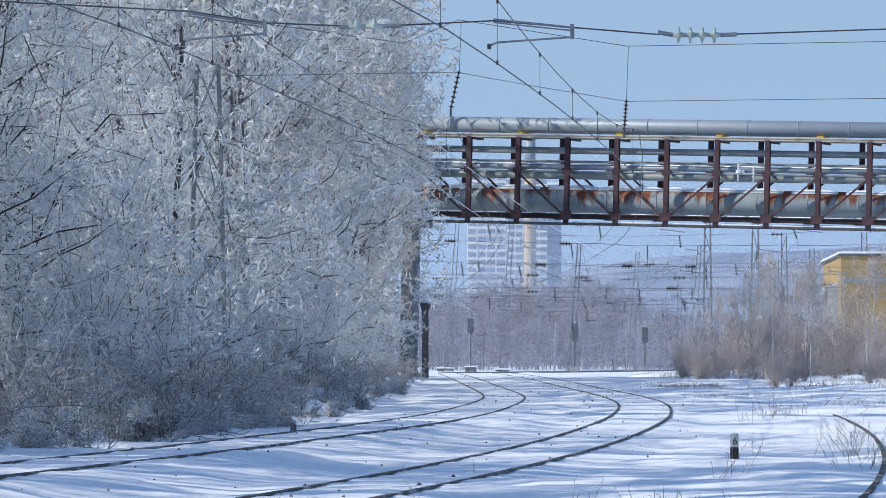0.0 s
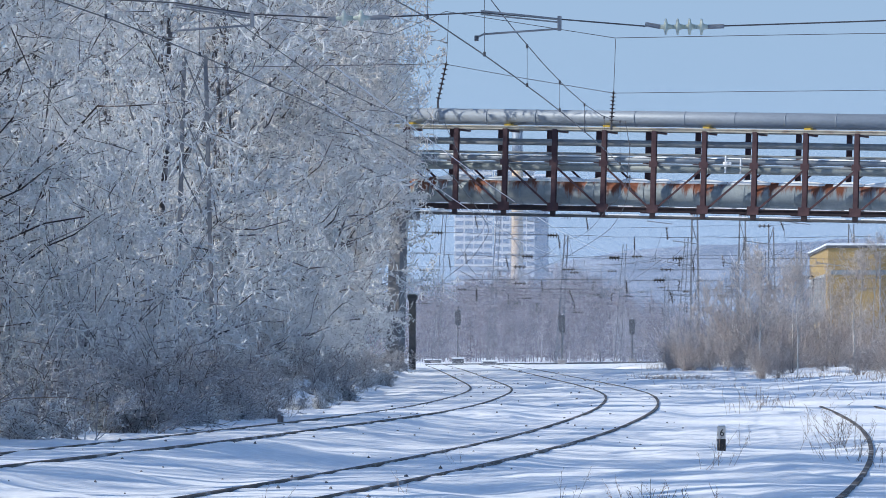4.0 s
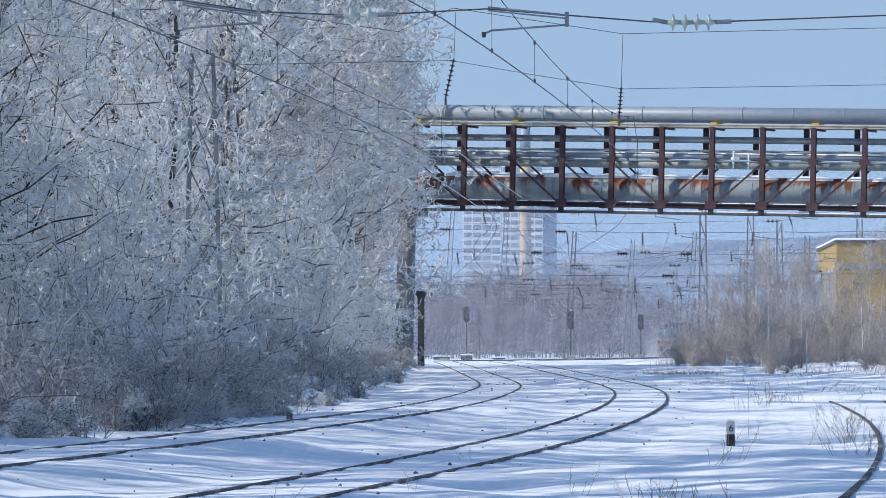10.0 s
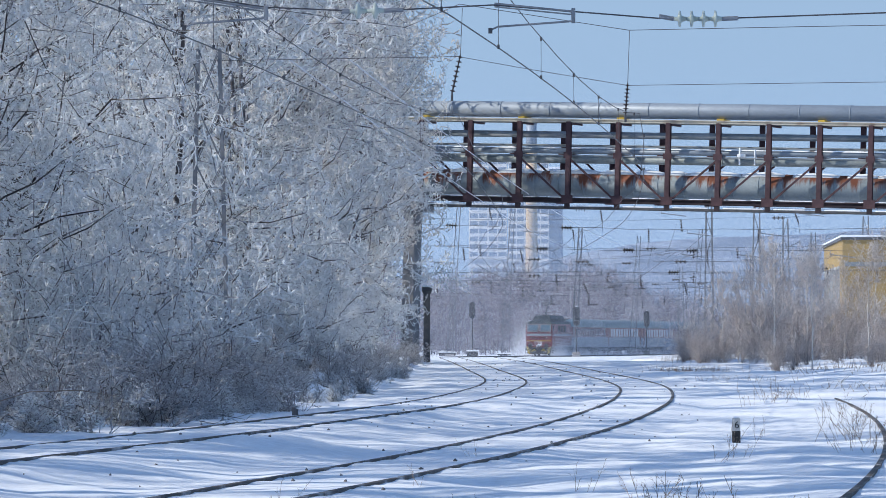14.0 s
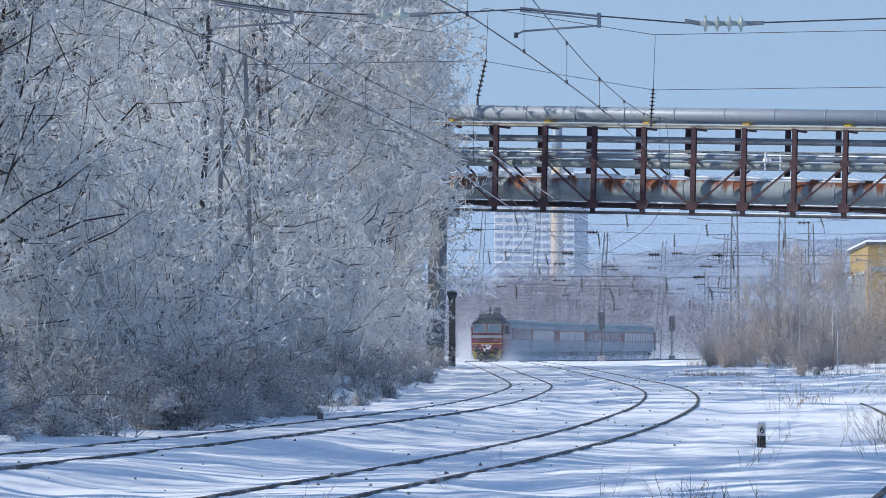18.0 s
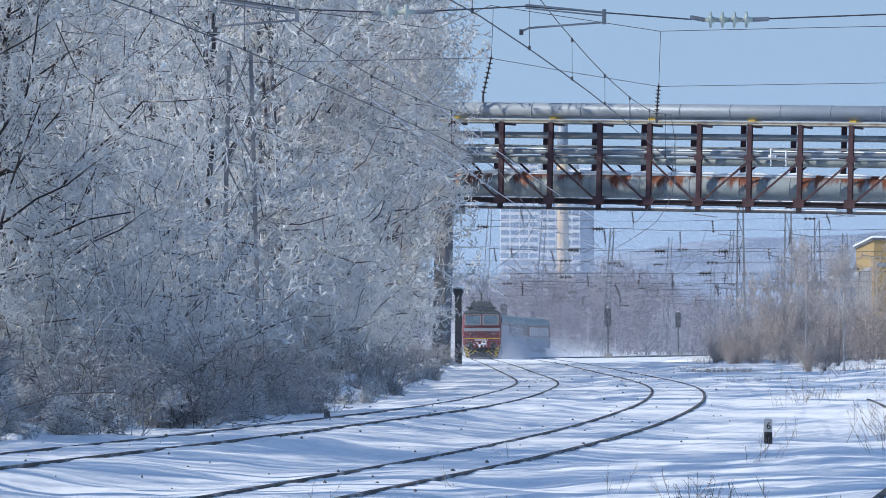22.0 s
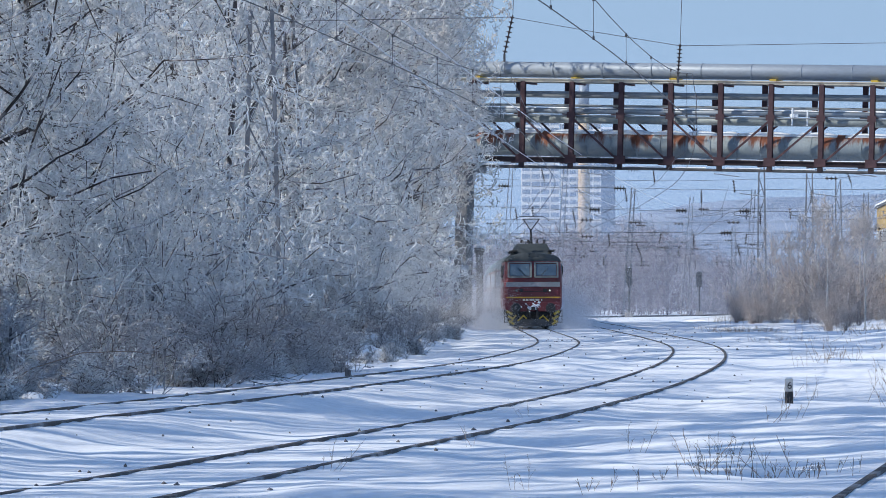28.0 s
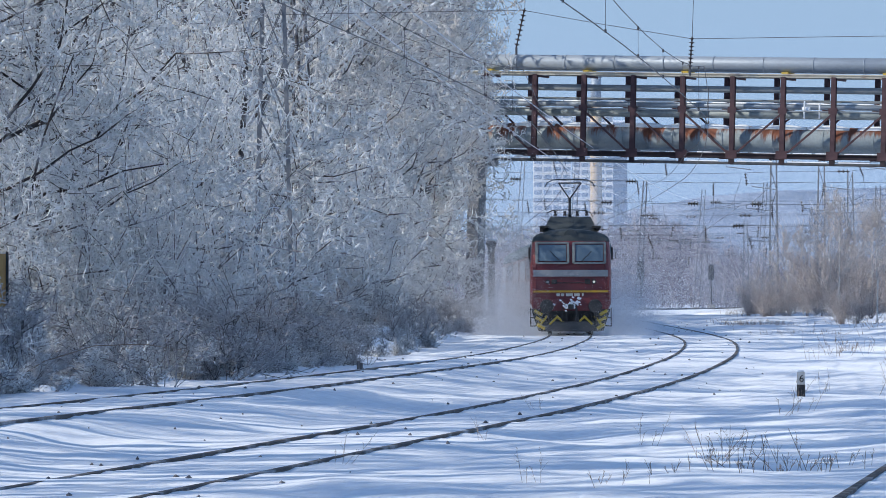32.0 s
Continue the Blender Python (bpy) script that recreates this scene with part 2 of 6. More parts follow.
LEFT_X = spline((10, 40, 60, 70.6, 80, 96, 117, 134, 160, 197, 240, 290, 340, 400, 450, 490, 530, 570, 610, 660, 720, 800, 900),
                (-12.3, -8.6, -6.25, -5.0, -3.92, -2.4, -0.72, 0.22, 1.2, 2.2, 2.15, 1.65, 1.05, 0.5, 0.4, 1.1, 3.4, 7.6, 13.6, 23, 36, 58, 90))
RIGHT_X = spline((10, 43, 51, 60.5, 68, 77, 88, 104, 120, 136, 153, 169, 193, 227, 257, 302, 343, 400, 450, 490, 530, 570, 610, 660, 720, 800, 900),
                 (-7.6, -3.75, -2.8, -1.7, -0.8, 0.2, 1.3, 2.7, 3.85, 4.85, 5.65, 6.2, 6.6, 6.65, 6.45, 6.0, 5.4, 4.9, 4.85, 5.6, 7.9, 12.1, 18.1, 27.5, 40.5, 62.5, 94.5))
THIRD_X = spline((10, 42, 61, 87, 115, 143, 180, 230), (-0.6, 3.2, 5.4, 7.8, 9.75, 11.2, 12.6, 13.8))
LEFT_Z = spline((0, 120, 160, 200, 288, 333, 400, 470, 560, 620, 900), (0.15, 0.15, 0.06, 0.03, 0.10, 0.18, 0.15, 0.02, -0.2, -0.3, -0.4))
RIGHT_Z = spline((0, 120, 160, 200, 288, 333, 400, 470, 560, 620, 900), (0.0, 0.0, 0.04, 0.04, 0.10, 0.18, 0.15, 0.02, -0.2, -0.3, -0.4))
EDGE_X = spline((40, 60, 81, 105, 130, 159, 205, 260, 330, 400), (-11.0, -9.0, -6.9, -4.7, -3.6, -2.7, -1.9, -1.7, -1.8, -4.0))  # foot of the wood


def rail_base(y):
    return 0.5 * (LEFT_Z(y) + RIGHT_Z(y))
# ---- ground: one sheet of wind-packed snow, reaching the horizon ----
def noise2(x, y, seed):
    """Smooth value noise on numpy arrays, 0 to 1."""
    r = np.random.RandomState(seed).rand(256, 256)
    xi, yi = np.floor(x).astype(int), np.floor(y).astype(int)
    fx, fy = x - xi, y - yi
    fx, fy = fx * fx * (3 - 2 * fx), fy * fy * (3 - 2 * fy)
    a, b = r[xi % 256, yi % 256], r[(xi + 1) % 256, yi % 256]
    c, d = r[xi % 256, (yi + 1) % 256], r[(xi + 1) % 256, (yi + 1) % 256]
    return (a * (1 - fx) + b * fx) * (1 - fy) + (c * (1 - fx) + d * fx) * fy


def ground_z(x, y):
    x, y = np.asarray(x, float), np.asarray(y, float)
    zl, zr = LEFT_Z(y), RIGHT_Z(y)
    dl, dr, dt = x - LEFT_X(y), x - RIGHT_X(y), x - THIRD_X(y)
    mid = (LEFT_X(y) + RIGHT_X(y)) / 2
    w = 1 / (1 + np.exp(-(x - mid) * 2))
    z = zl * (1 - w) + zr * w - 0.06
    # drifts and wind crust at several scales
    warp = 1.6 * noise2(x * 0.12, y * 0.05, 3)
    calm = np.clip((y - 20) / 40, 0.3, 1)
    z = z + 0.20 * (noise2(x * 0.16 + 7, y * 0.14 + warp, 5) - 0.5) * calm
    z = z + 0.13 * (noise2(x * 0.20 + 3, (y + 0.55 * x) * 0.42 + warp, 8) - 0.5) * calm
    z = z + 0.09 * (noise2(x * 0.45 + warp, (y + 0.4 * x) * 0.75 + warp * 2, 9) - 0.5)
    z = z + 0.05 * (noise2(x * 1.3, y * 0.9 + warp * 3, 11) - 0.5)
    z = z + 0.022 * (noise2(x * 3.3, y * 1.9 + warp, 12) - 0.5)
    # the track beds: level between the rails, a dip beside them
    for d, zz in ((dl, zl), (dr, zr)):
        near = np.exp(-(d / 1.35) ** 4)
        z = z * (1 - near) + (zz - 0.02 + 0.032 * (noise2(x * 1.3, y * 1.1, 13) - 0.5) + 0.02 * (noise2(x * 4, y * 3, 14) - 0.5)) * near
    near = np.exp(-(dt / 1.2) ** 4) * (y < 150)
    z = z * (1 - near) + (zr - 0.05 - 0.0012 * np.clip(y - 95, 0, 999) + 0.04 * (noise2(x * 1.1, y * 1.4, 17) - 0.5)) * near
    # rising bank on the far right and under the bushes
    z = z + 0.5 * np.clip((x - 13) / 14, 0, 1) * np.clip((y - 150) / 90, 0, 1) * np.clip((520 - y) / 120, 0, 1) * (0.6 + 0.8 * noise2(x * 0.25, y * 0.12, 21))
    # foot of the wood: uneven mounds
    foot = np.clip((EDGE_X(y) + 0.6 - x) / 1.5, 0, 1) * (y < 420)
    z = z + foot * (0.12 + 0.45 * noise2(x * 0.5, y * 0.35, 23))
    return z


def grid_axis(inner0, inner1, step, outer0, outer1, grow):
    mid = list(np.arange(inner0, inner1 + 1e-6, step))
    lo, s, v = [], step, inner0
    while v > outer0:
        s *= grow
        v -= s
        lo.append(v)
    hi, s, v = [], step, mid[-1]
    while v < outer1:
        s *= grow
        v += s
        hi.append(v)
    return np.array(lo[::-1] + mid + hi)


def build_ground():
    # rows keep an even look in perspective: spacing grows with distance
    ys = [8.0]
    while ys[-1] < 4300:
        y = ys[-1]
        ys.append(y + (1.0 if y < 38 else max(0.16, 0.0022 * y) if y < 420 else 0.03 * y))
    ys = np.array([-400, -100, -30, -8, 0] + ys)
    u = grid_axis(-1.0, 1.0, 0.0092, -40, 40, 1.22)  # lateral steps in units of the half width seen
    half = np.clip(0.094 * ys, 5.0, 60.0) + 0.0 * ys
    x = u[None, :] * half[:, None]
    y = np.repeat(ys[:, None], len(u), 1)
    z = ground_z(x, y)
    far = np.clip((y - 420) / 150, 0, 1)
    z = z * (1 - far) + far * (rail_base(np.minimum(y, 900)) - 0.12)
    v = np.stack([x, y, z], -1).reshape(-1, 3)
    r, c = len(ys), len(u)
    i = (np.arange(r - 1)[:, None] * c + np.arange(c - 1)[None, :]).ravel()
    f = np.stack([i, i + 1, i + c + 1, i + c], -1)
    ob = new("ground", array_mesh("ground", v, f, SNOW, True))
    tagged(ob, "wind-rippled white snow cover over the railway yard", "snow", kind="structure")


build_ground()


# ---- tracks ----
def sweep(profile, path_x, path_z, y0, y1, step, side):
    """A profile (x, z) swept along a track, at the given offset from its centre line."""
    ys = np.arange(y0, y1 + 0.01, step)
    xs = path_x(ys)
    hx = np.gradient(xs, ys)
    nrm = np.sqrt(1 + hx ** 2)
    s = Shape()
    loops = []
    for y, x, h, n, z in zip(ys, xs, hx, nrm, path_z(ys)):
        loops.append([(x + (side + px) / n, y - (side + px) * h / n, z + pz) for px, pz in profile])
    s.rings(loops)
    return s


RAIL_PROFILE = ((-0.036, 0.0), (-0.036, -0.04), (-0.012, -0.055), (-0.012, -0.15), (-0.07, -0.172), (0.07, -0.172), (0.012, -0.15), (0.012, -0.055), (0.036, -0.04), (0.036, 0.0))


def build_track(path_x, path_z, y0, y1, label):
    t = thing("railway_track", label, "railway track", group="tracks of the yard")
    for side in (-0.7535, 0.7535):
        part("rail", sweep(RAIL_PROFILE, path_x, path_z, y0, y1, 2.0, side), RAIL, t)
    return t


build_track(LEFT_X, LEFT_Z, 20, 700, "curving railway track with dark steel rails half buried in snow")
build_track(RIGHT_X, RIGHT_Z, 20, 700, "curving railway track with dark steel rails half buried in snow")
build_track(THIRD_X, lambda y: RIGHT_Z(y) - 0.02 - 0.0012 * np.clip(y - 95, 0, 999), 20, 160, "outer track whose rails run out under the snow")


# ---- trees ----
def frames_of(d):
    """Two vectors across each direction."""
    ref = np.where(np.abs(d[:, 2:3]) < 0.9, np.array([[0, 0, 1.0]]), np.array([[1.0, 0, 0]]))
    a = np.cross(d, ref)
    a /= np.linalg.norm(a, axis=1, keepdims=True)
    return a, np.cross(d, a)


def prisms(p, q, r0, r1, n):
    """Open tapered tubes p to q: corners and quads."""
    d = q - p
    d = d / np.maximum(np.linalg.norm(d, axis=1, keepdims=True), 1e-6)
    a, b = frames_of(d)
    w = 2 * np.pi * np.arange(n) / n
    ring = a[:, None, :] * np.cos(w)[None, :, None] + b[:, None, :] * np.sin(w)[None, :, None]
    v = np.concatenate([p[:, None] + ring * r0[:, None, None], q[:, None] + ring * r1[:, None, None]], 1)
    k = np.arange(len(p))[:, None] * 2 * n
    j = np.arange(n)[None, :]
    f = np.stack([k + j, k + (j + 1) % n, k + n + (j + 1) % n, k + n + j], -1).reshape(-1, 4)
    return v.reshape(-1, 3), f


def needles(p, q, r):
    """Three-sided pointed twigs."""
    d = q - p
    d = d / np.maximum(np.linalg.norm(d, axis=1, keepdims=True), 1e-6)
    a, b = frames_of(d)
    w = 2 * np.pi * np.arange(3) / 3
    ring = a[:, None, :] * np.cos(w)[None, :, None] + b[:, None, :] * np.sin(w)[None, :, None]
    v = np.concatenate([p[:, None] + ring * r[:, None, None], q[:, None]], 1)
    k = np.arange(len(p))[:, None] * 4
    j = np.arange(3)[None, :]
    f = np.stack([k + j, k + (j + 1) % 3, k + 3 + 0 * j], -1).reshape(-1, 3)
    return v.reshape(-1, 3), f


def sprout(rng, p, q, count, t0, t1, angle, length, up, jitter=0.35, wild=0.1):
    """Children along the parents p to q: starts, ends, parent's index."""
    n = len(p)
    idx = np.repeat(np.arange(n), count)
    t = rng.uniform(t0, t1, len(idx))
    d = q - p
    ln = np.linalg.norm(d, axis=1)
    dn = d / np.maximum(ln[:, None], 1e-6)
    a, b = frames_of(dn)
    phi = rng.uniform(0, 2 * np.pi, len(idx))
    ang = np.radians(angle) * rng.uniform(0.6, 1.4, len(idx))
    c = dn[idx] * np.cos(ang)[:, None] + (a[idx] * np.cos(phi)[:, None] + b[idx] * np.sin(phi)[:, None]) * np.sin(ang)[:, None]
    c[:, 2] += up
    c += rng.normal(0, wild, c.shape)
    c /= np.linalg.norm(c, axis=1, keepdims=True)
    s = p[idx] + d[idx] * t[:, None]
    l = length * ln[idx] * rng.uniform(1 - jitter, 1 + jitter, len(idx)) * (1.15 - 0.5 * t)
    return s, s + c * l[:, None], idx


def bent(rng, p, q, amount):
    """Each stick p to q as three pieces that wander off its line."""
    d = q - p
    size = np.linalg.norm(d, axis=1, keepdims=True)
    a = p + d * 0.33 + rng.normal(0, amount, d.shape) * size
    b = p + d * 0.68 + rng.normal(0, amount * 1.2, d.shape) * size
    return np.concatenate([p, a, b]), np.concatenate([a, b, q])


def tree_meshes(seed, height, spread, limbs, branches, subs, twigs, up=0.25, thick=0.13, twig_r=0.011, droop=0.0, low=0.12, frost=None, bark=None, leader=True, shape=(0.3, 0.7), fan=False, bows=3, wild=0.1, tl=0.6, gap=0.0, sl=0.62, hole=0.8, rise=(15, 55), curl=0.0, bare=0.0, fine=0.0, crook=0.0):
    """Trunk with limbs and bare branches, and a crown of frosted twigs. curl bends each twig into a hook; bare is the radius of unfrosted branches."""
    rng = np.random.RandomState(seed)
    n = 9
    hs = np.linspace(0, 1, n)
    bend = np.cumsum(rng.normal(0, 0.035, (n, 2)), 0) * height * 0.35 * hs[:, None]
    tp = np.stack([bend[:, 0], bend[:, 1], hs * height], -1)
    tp[0, 2] = -0.3
    tr = thick * (1 - hs * 0.88)
    if fan:
        tp = tp * np.array([[1, 1, 0.5]])
    wood = [prisms(tp[:-1], tp[1:], tr[:-1], tr[1:], 7)]
    t = rng.uniform(0, 0.10, limbs) if fan else low + (0.97 - low) * np.sort(rng.uniform(0, 1, limbs)) ** 0.85
    base = np.stack([np.interp(t, hs, tp[:, k]) for k in range(3)], -1)
    az = rng.uniform(0, 2 * np.pi, limbs)
    el = np.radians(rng.uniform(*rise, limbs) + 22 * t)
    ln = spread * (shape[0] + shape[1] * np.sin(np.pi * np.clip(t * 1.02, 0, 1) ** 0.9) ** 0.7) * rng.uniform(0.6, 1.25, limbs)
    if fan:
        base[:, :2] += rng.normal(0, spread * 0.16, (limbs, 2))
        el = np.radians(rng.uniform(38, 86, limbs))
        ln = height * rng.uniform(0.45, 1.0, limbs) / np.maximum(np.sin(el), 0.75)
    p, rad = base, np.interp(t, hs, tr) * 0.55
    segs = []
    for k in range(bows):
        d = np.stack([np.cos(az) * np.cos(el), np.sin(az) * np.cos(el), np.sin(el)], -1)
        q = p + d * (ln / bows)[:, None]
        r2 = rad * 0.62 ** (3 / bows)
        wood.append(prisms(p, q, rad, r2, 5))
        segs.append((p, q))
        p, rad = q, r2
        az = az + rng.normal(0, 0.26 + wild * 0.5, limbs)
        el = el + rng.normal((0.10 - droop) * 3 / bows, 0.18 + wild * 0.5, limbs)
    lp, lq = np.concatenate([s[0] for s in segs]), np.concatenate([s[1] for s in segs])
    if leader:
        lp, lq = np.concatenate([lp, tp[5:-1]]), np.concatenate([lq, tp[6:]])
    bp, bq, _ = sprout(rng, lp, lq, branches, 0.1, 1.0, 45, 0.95 * bows / 3, up * 0.5 - droop, wild=wild)
    if gap:
        # whole tufts are missing here and there, so that the crown has holes
        cell = np.floor((bp + bq) / 2 / hole).astype(int)
        keep = rng.rand(1024)[(cell[:, 0] * 73 + cell[:, 1] * 19 + cell[:, 2] * 37) % 1024] > gap
        bp, bq = bp[keep], bq[keep]
    if crook:
        bp, bq = bent(rng, bp, bq, crook)
        sl, tl = sl * 3, tl * 3
    sp, sq, _ = sprout(rng, bp, bq, subs, 0.1, 1.0, 48, sl, up * 0.3 - droop, wild=wild * 1.2)
    if fine:
        cell = np.floor((sp + sq) / 2 / fine).astype(int)
        keep = rng.rand(1024)[(cell[:, 0] * 61 + cell[:, 1] * 29 + cell[:, 2] * 47) % 1024] > 0.36
        sp, sq = sp[keep], sq[keep]
    if crook:
        sp, sq = bent(rng, sp, sq, crook * 1.3)
    if bare:
        wood.append(prisms(bp, bq, np.full(len(bp), bare), np.full(len(bp), bare * 0.6), 4))
        cp, cq, r0 = sp, sq, np.full(len(sp), twig_r * 0.6)
    else:
        cp, cq = np.concatenate([bp, sp]), np.concatenate([bq, sq])
        r0 = np.concatenate([np.full(len(bp), twig_r * 1.25), np.full(len(sp), twig_r)])
    v1, f1 = prisms(cp, cq, r0, r0 * 0.7, 3)
    lean = 62 if curl else 55
    wp, wq, _ = sprout(rng, sp, sq, twigs, 0.1, 1.05, lean, tl, up * 0.2 - droop, wild=wild * 1.6)
    xp, xq, _ = sprout(rng, bp, bq, twigs, 0.1, 1.05, lean, tl * (0.4 if crook else 1), up * 0.2 - droop, wild=wild * 1.6)
    wp, wq = np.concatenate([wp, xp]), np.concatenate([wq, xq])
    if curl:
        # frost fingers: a thick first half, then a bent blunt tip
        half = (wq - wp) * 0.55
        size = np.linalg.norm(half, axis=1, keepdims=True)
        r = twig_r * rng.uniform(0.6, 1.25, len(wp))
        mid = wp + half
        v3, f3 = prisms(wp, mid, r * 0.7, r, 3)
        v1, f1 = np.concatenate([v1, v3]), np.concatenate([f1, f3 + len(v1)])
        turn = half + rng.normal(0, curl, half.shape) * size
        wp, wq = mid, mid + turn / np.linalg.norm(turn, axis=1, keepdims=True) * size
        v2, f2 = needles(wp, wq, r)
    else:
        v2, f2 = needles(wp, wq, np.full(len(wp), twig_r))
    f1 = np.concatenate([f1[:, [0, 1, 2]], f1[:, [0, 2, 3]]])
    v, f, k = [], [], 0
    for a, b in wood:
        v.append(a), f.append(b + k)
        k += len(a)
    trunk = array_mesh("trunk", np.concatenate(v), np.concatenate(f), bark or BARK, True)
    crown = array_mesh("crown", np.concatenate([v1, v2]), np.concatenate([f1, f2 + len(v1)]), frost or FROST)
    return trunk, crown


def make_tree(name, meshes, m, label, category="tree", group="", crown_name="crown"):
    t = thing(name, label, category, m, group)
    a, b = new("trunk", meshes[0]), new(crown_name, meshes[1])
    a.parent = b.parent = t
    return t


def placed(x, y, turn=0.0, size=1.0, sink=0.05, tall=None, lean=(0, 0)):
    return Matrix.Translation((x, y, float(ground_z(x, y)) - sink)) @ pose(0, 0, 0, lean[0], lean[1], turn) @ Matrix.Diagonal((size, size, tall or size, 1))


def scatter(rng, name, kinds, spots, label, category, group):
    """One tree of each kind, then copies at the other spots."""
    first = {}
    for x, y, s, tall in spots:
        k = rng.randint(len(kinds))
        m = placed(x, y, rng.uniform(0, 360), s, 0.1, s * tall)
        if k not in first:
            first[k] = make_tree(name, kinds[k], m, label, category, group)
        else:
            copy_thing(first[k], m)


def wood_on_the_left():
    rng = np.random.RandomState(4)
    kinds = [tree_meshes(40 + k, 17, 5.0, 36, 4, 2, 3, crook=0.09, bows=4, sl=0.48, twig_r=0.025, thick=0.12, wild=0.32, tl=0.28, gap=0.5, fine=0.45, frost=(FROST, FROST_WARM, FROST)[k], low=0.05, up=0.1, droop=0.04 + 0.05 * (k % 2), curl=0.8, bare=0.012, rise=(5, 50)) for k in range(3)]
    deep = [tree_meshes(44 + k, 17, 5.2, 30, 4, 3, 4, twig_r=0.026, thick=0.13, wild=0.3, tl=0.34, gap=0.58, hole=1.5, frost=(FROST, FROST_WARM, FROST_WARM)[k], low=0.08, up=0.12, curl=0.7, bare=0.014) for k in range(3)]
    near = [tree_meshes(47 + k, 12, 5.4, 27, 3, 2, 4, crook=0.09, bows=6, sl=0.44, twig_r=0.0145, thick=0.1, wild=0.3, tl=0.22, gap=0.58, fine=0.3, frost=(FROST, FROST, FROST_WARM)[k], bark=BARK_DARK, low=0.08, up=0.06, droop=0.09 + 0.04 * k, curl=0.8, bare=0.008, rise=(0, 42)) for k in range(3)]
    side = [tree_meshes(70 + k, 15, 3.4, 22, 3, 3, 3, twig_r=0.024, thick=0.17, wild=0.3, tl=0.4, gap=0.42, hole=0.7, frost=FROST, low=0.3, up=0.12) for k in range(2)]
    front, middle, back, flank = [], [], [], []
    for off, step, s0, s1, y0, y1 in ((4.3, 6.6, 0.7, 0.95, 24, 345), (9.0, 9.5, 0.9, 1.2, 24, 345), (13.0, 6.0, 0.9, 1.1, 24, 72), (16.0, 6.5, 0.56, 0.72, 150, 280), (8.5, 5.5, 0.95, 1.15, 60, 92)):
        y = y0 + rng.uniform(0, 5)
        while y < y1:
            s = rng.uniform(s0, s1) * (0.85 + np.clip((y - 80) / 150, 0, 1) * 0.5) * (1.5 if y < 72 else 1)
            x = float(EDGE_X(y)) - off * (0.85 - 0.05 * np.clip((y - 80) / 150, 0, 1)) - rng.uniform(-0.8, 1.2) - (2.5 if y < 72 else 0)
            if off == 9.0 and y > 72:
                s *= 0.8 + 0.2 * np.clip((y - 120) / 120, 0, 1)
            spot = (x, y, s, rng.uniform(0.95, 1.15))
            if y < 70 or (72 < y < 88 and off != 8.5):
                pass
            elif off == 8.5:
                front.append((x, y, s * 1.2, spot[3]))
            elif 72 < y < 138 and off < 10:
                if y > 139 or abs(x + 0.0432 * y) > 3.0:
                    front.append((x, y, s * 1.25, spot[3]))
            elif off < 5 and y > 72:
                middle.append(spot)
            else:
                back.append(spot)
            y += step * rng.uniform(0.7, 1.3) * (1 + max(0, y - 150) / 400) * (1.1 if y < 70 else 1)
    # the wood goes on beside the viewer and shades the tracks
    for row in range(5):
        for k in range(13):
            y = 16 + 4.4 * k + 1.1 * (row % 3) + rng.uniform(-1, 1)
            flank.append((min(float(EDGE_X(y)) - 4.6, -0.0935 * y - 8.5) - 4.2 * row - rng.uniform(0, 1.5), y, rng.uniform(0.9, 1.2), rng.uniform(1.25, 1.6)))
    # tall trees close to the line, before the bridge
    middle += [(-5.6, 226, 1.1, 1.0), (-5.2, 243, 1.15, 1.0), (-5.0, 262, 1.2, 1.0), (-5.1, 281, 1.25, 1.0), (-5.3, 300, 1.3, 1.0), (-5.2, 309, 1.1, 1.15), (-5.0, 268, 0.95, 1.2), (-5.2, 290, 1.0, 1.25)]
    front += [(-8.9, 90, 1.0, 1.1)]
    label = "bare deciduous tree thickly coated in white hoar frost"
    scatter(np.random.RandomState(11), "frosted_tree", near, front, "dark-limbed bare tree with every twig white with frost", "tree", "trees of the frosted wood")
    scatter(np.random.RandomState(12), "frosted_tree", kinds, middle, label, "tree", "trees of the frosted wood")
    scatter(np.random.RandomState(13), "frosted_tree", deep, back, label, "tree", "trees of the frosted wood")
    scatter(np.random.RandomState(14), "frosted_tree", side, flank, label, "tree", "trees of the frosted wood")
    tall = [tree_meshes(50 + k, 3.3, 1.6, 11, 3, 2, 2, crook=0.08, bows=5, thick=0.028, twig_r=0.0125, up=0.1, wild=0.3, tl=0.23, gap=0.3, curl=0.8, bare=0.009, frost=(FROST, FROST, FROST_WARM)[k], leader=False, fan=True) for k in range(3)]
    spots = []
    for i in range(74):
        y = 74 + 262 * (i / 74) ** 1.1
        x = float(EDGE_X(y)) - rng.uniform(2.2, 6.0) - (1.0 if y > 200 else 0)
        if y < 133 and abs(x + 0.0432 * y) < 2.1:
            continue
        spots.append((x, y, rng.uniform(0.6, 1.1) ** 1.5 * 1.45, rng.uniform(0.9, 1.35)))
    # taller thicket deeper in the wood
    for i in range(34):
        y = 96 + 100 * i / 34
        x = float(EDGE_X(y)) - rng.uniform(5.0, 11.0)
        if y > 133 or abs(x + 0.0432 * y) > 2.1:
            spots.append((x, y, rng.uniform(1.3, 2.0), rng.uniform(0.9, 1.2)))
    scatter(rng, "frosted_sapling", tall, spots, "tall thin frosted sapling in the undergrowth of the wood", "tree", "saplings of the wood")
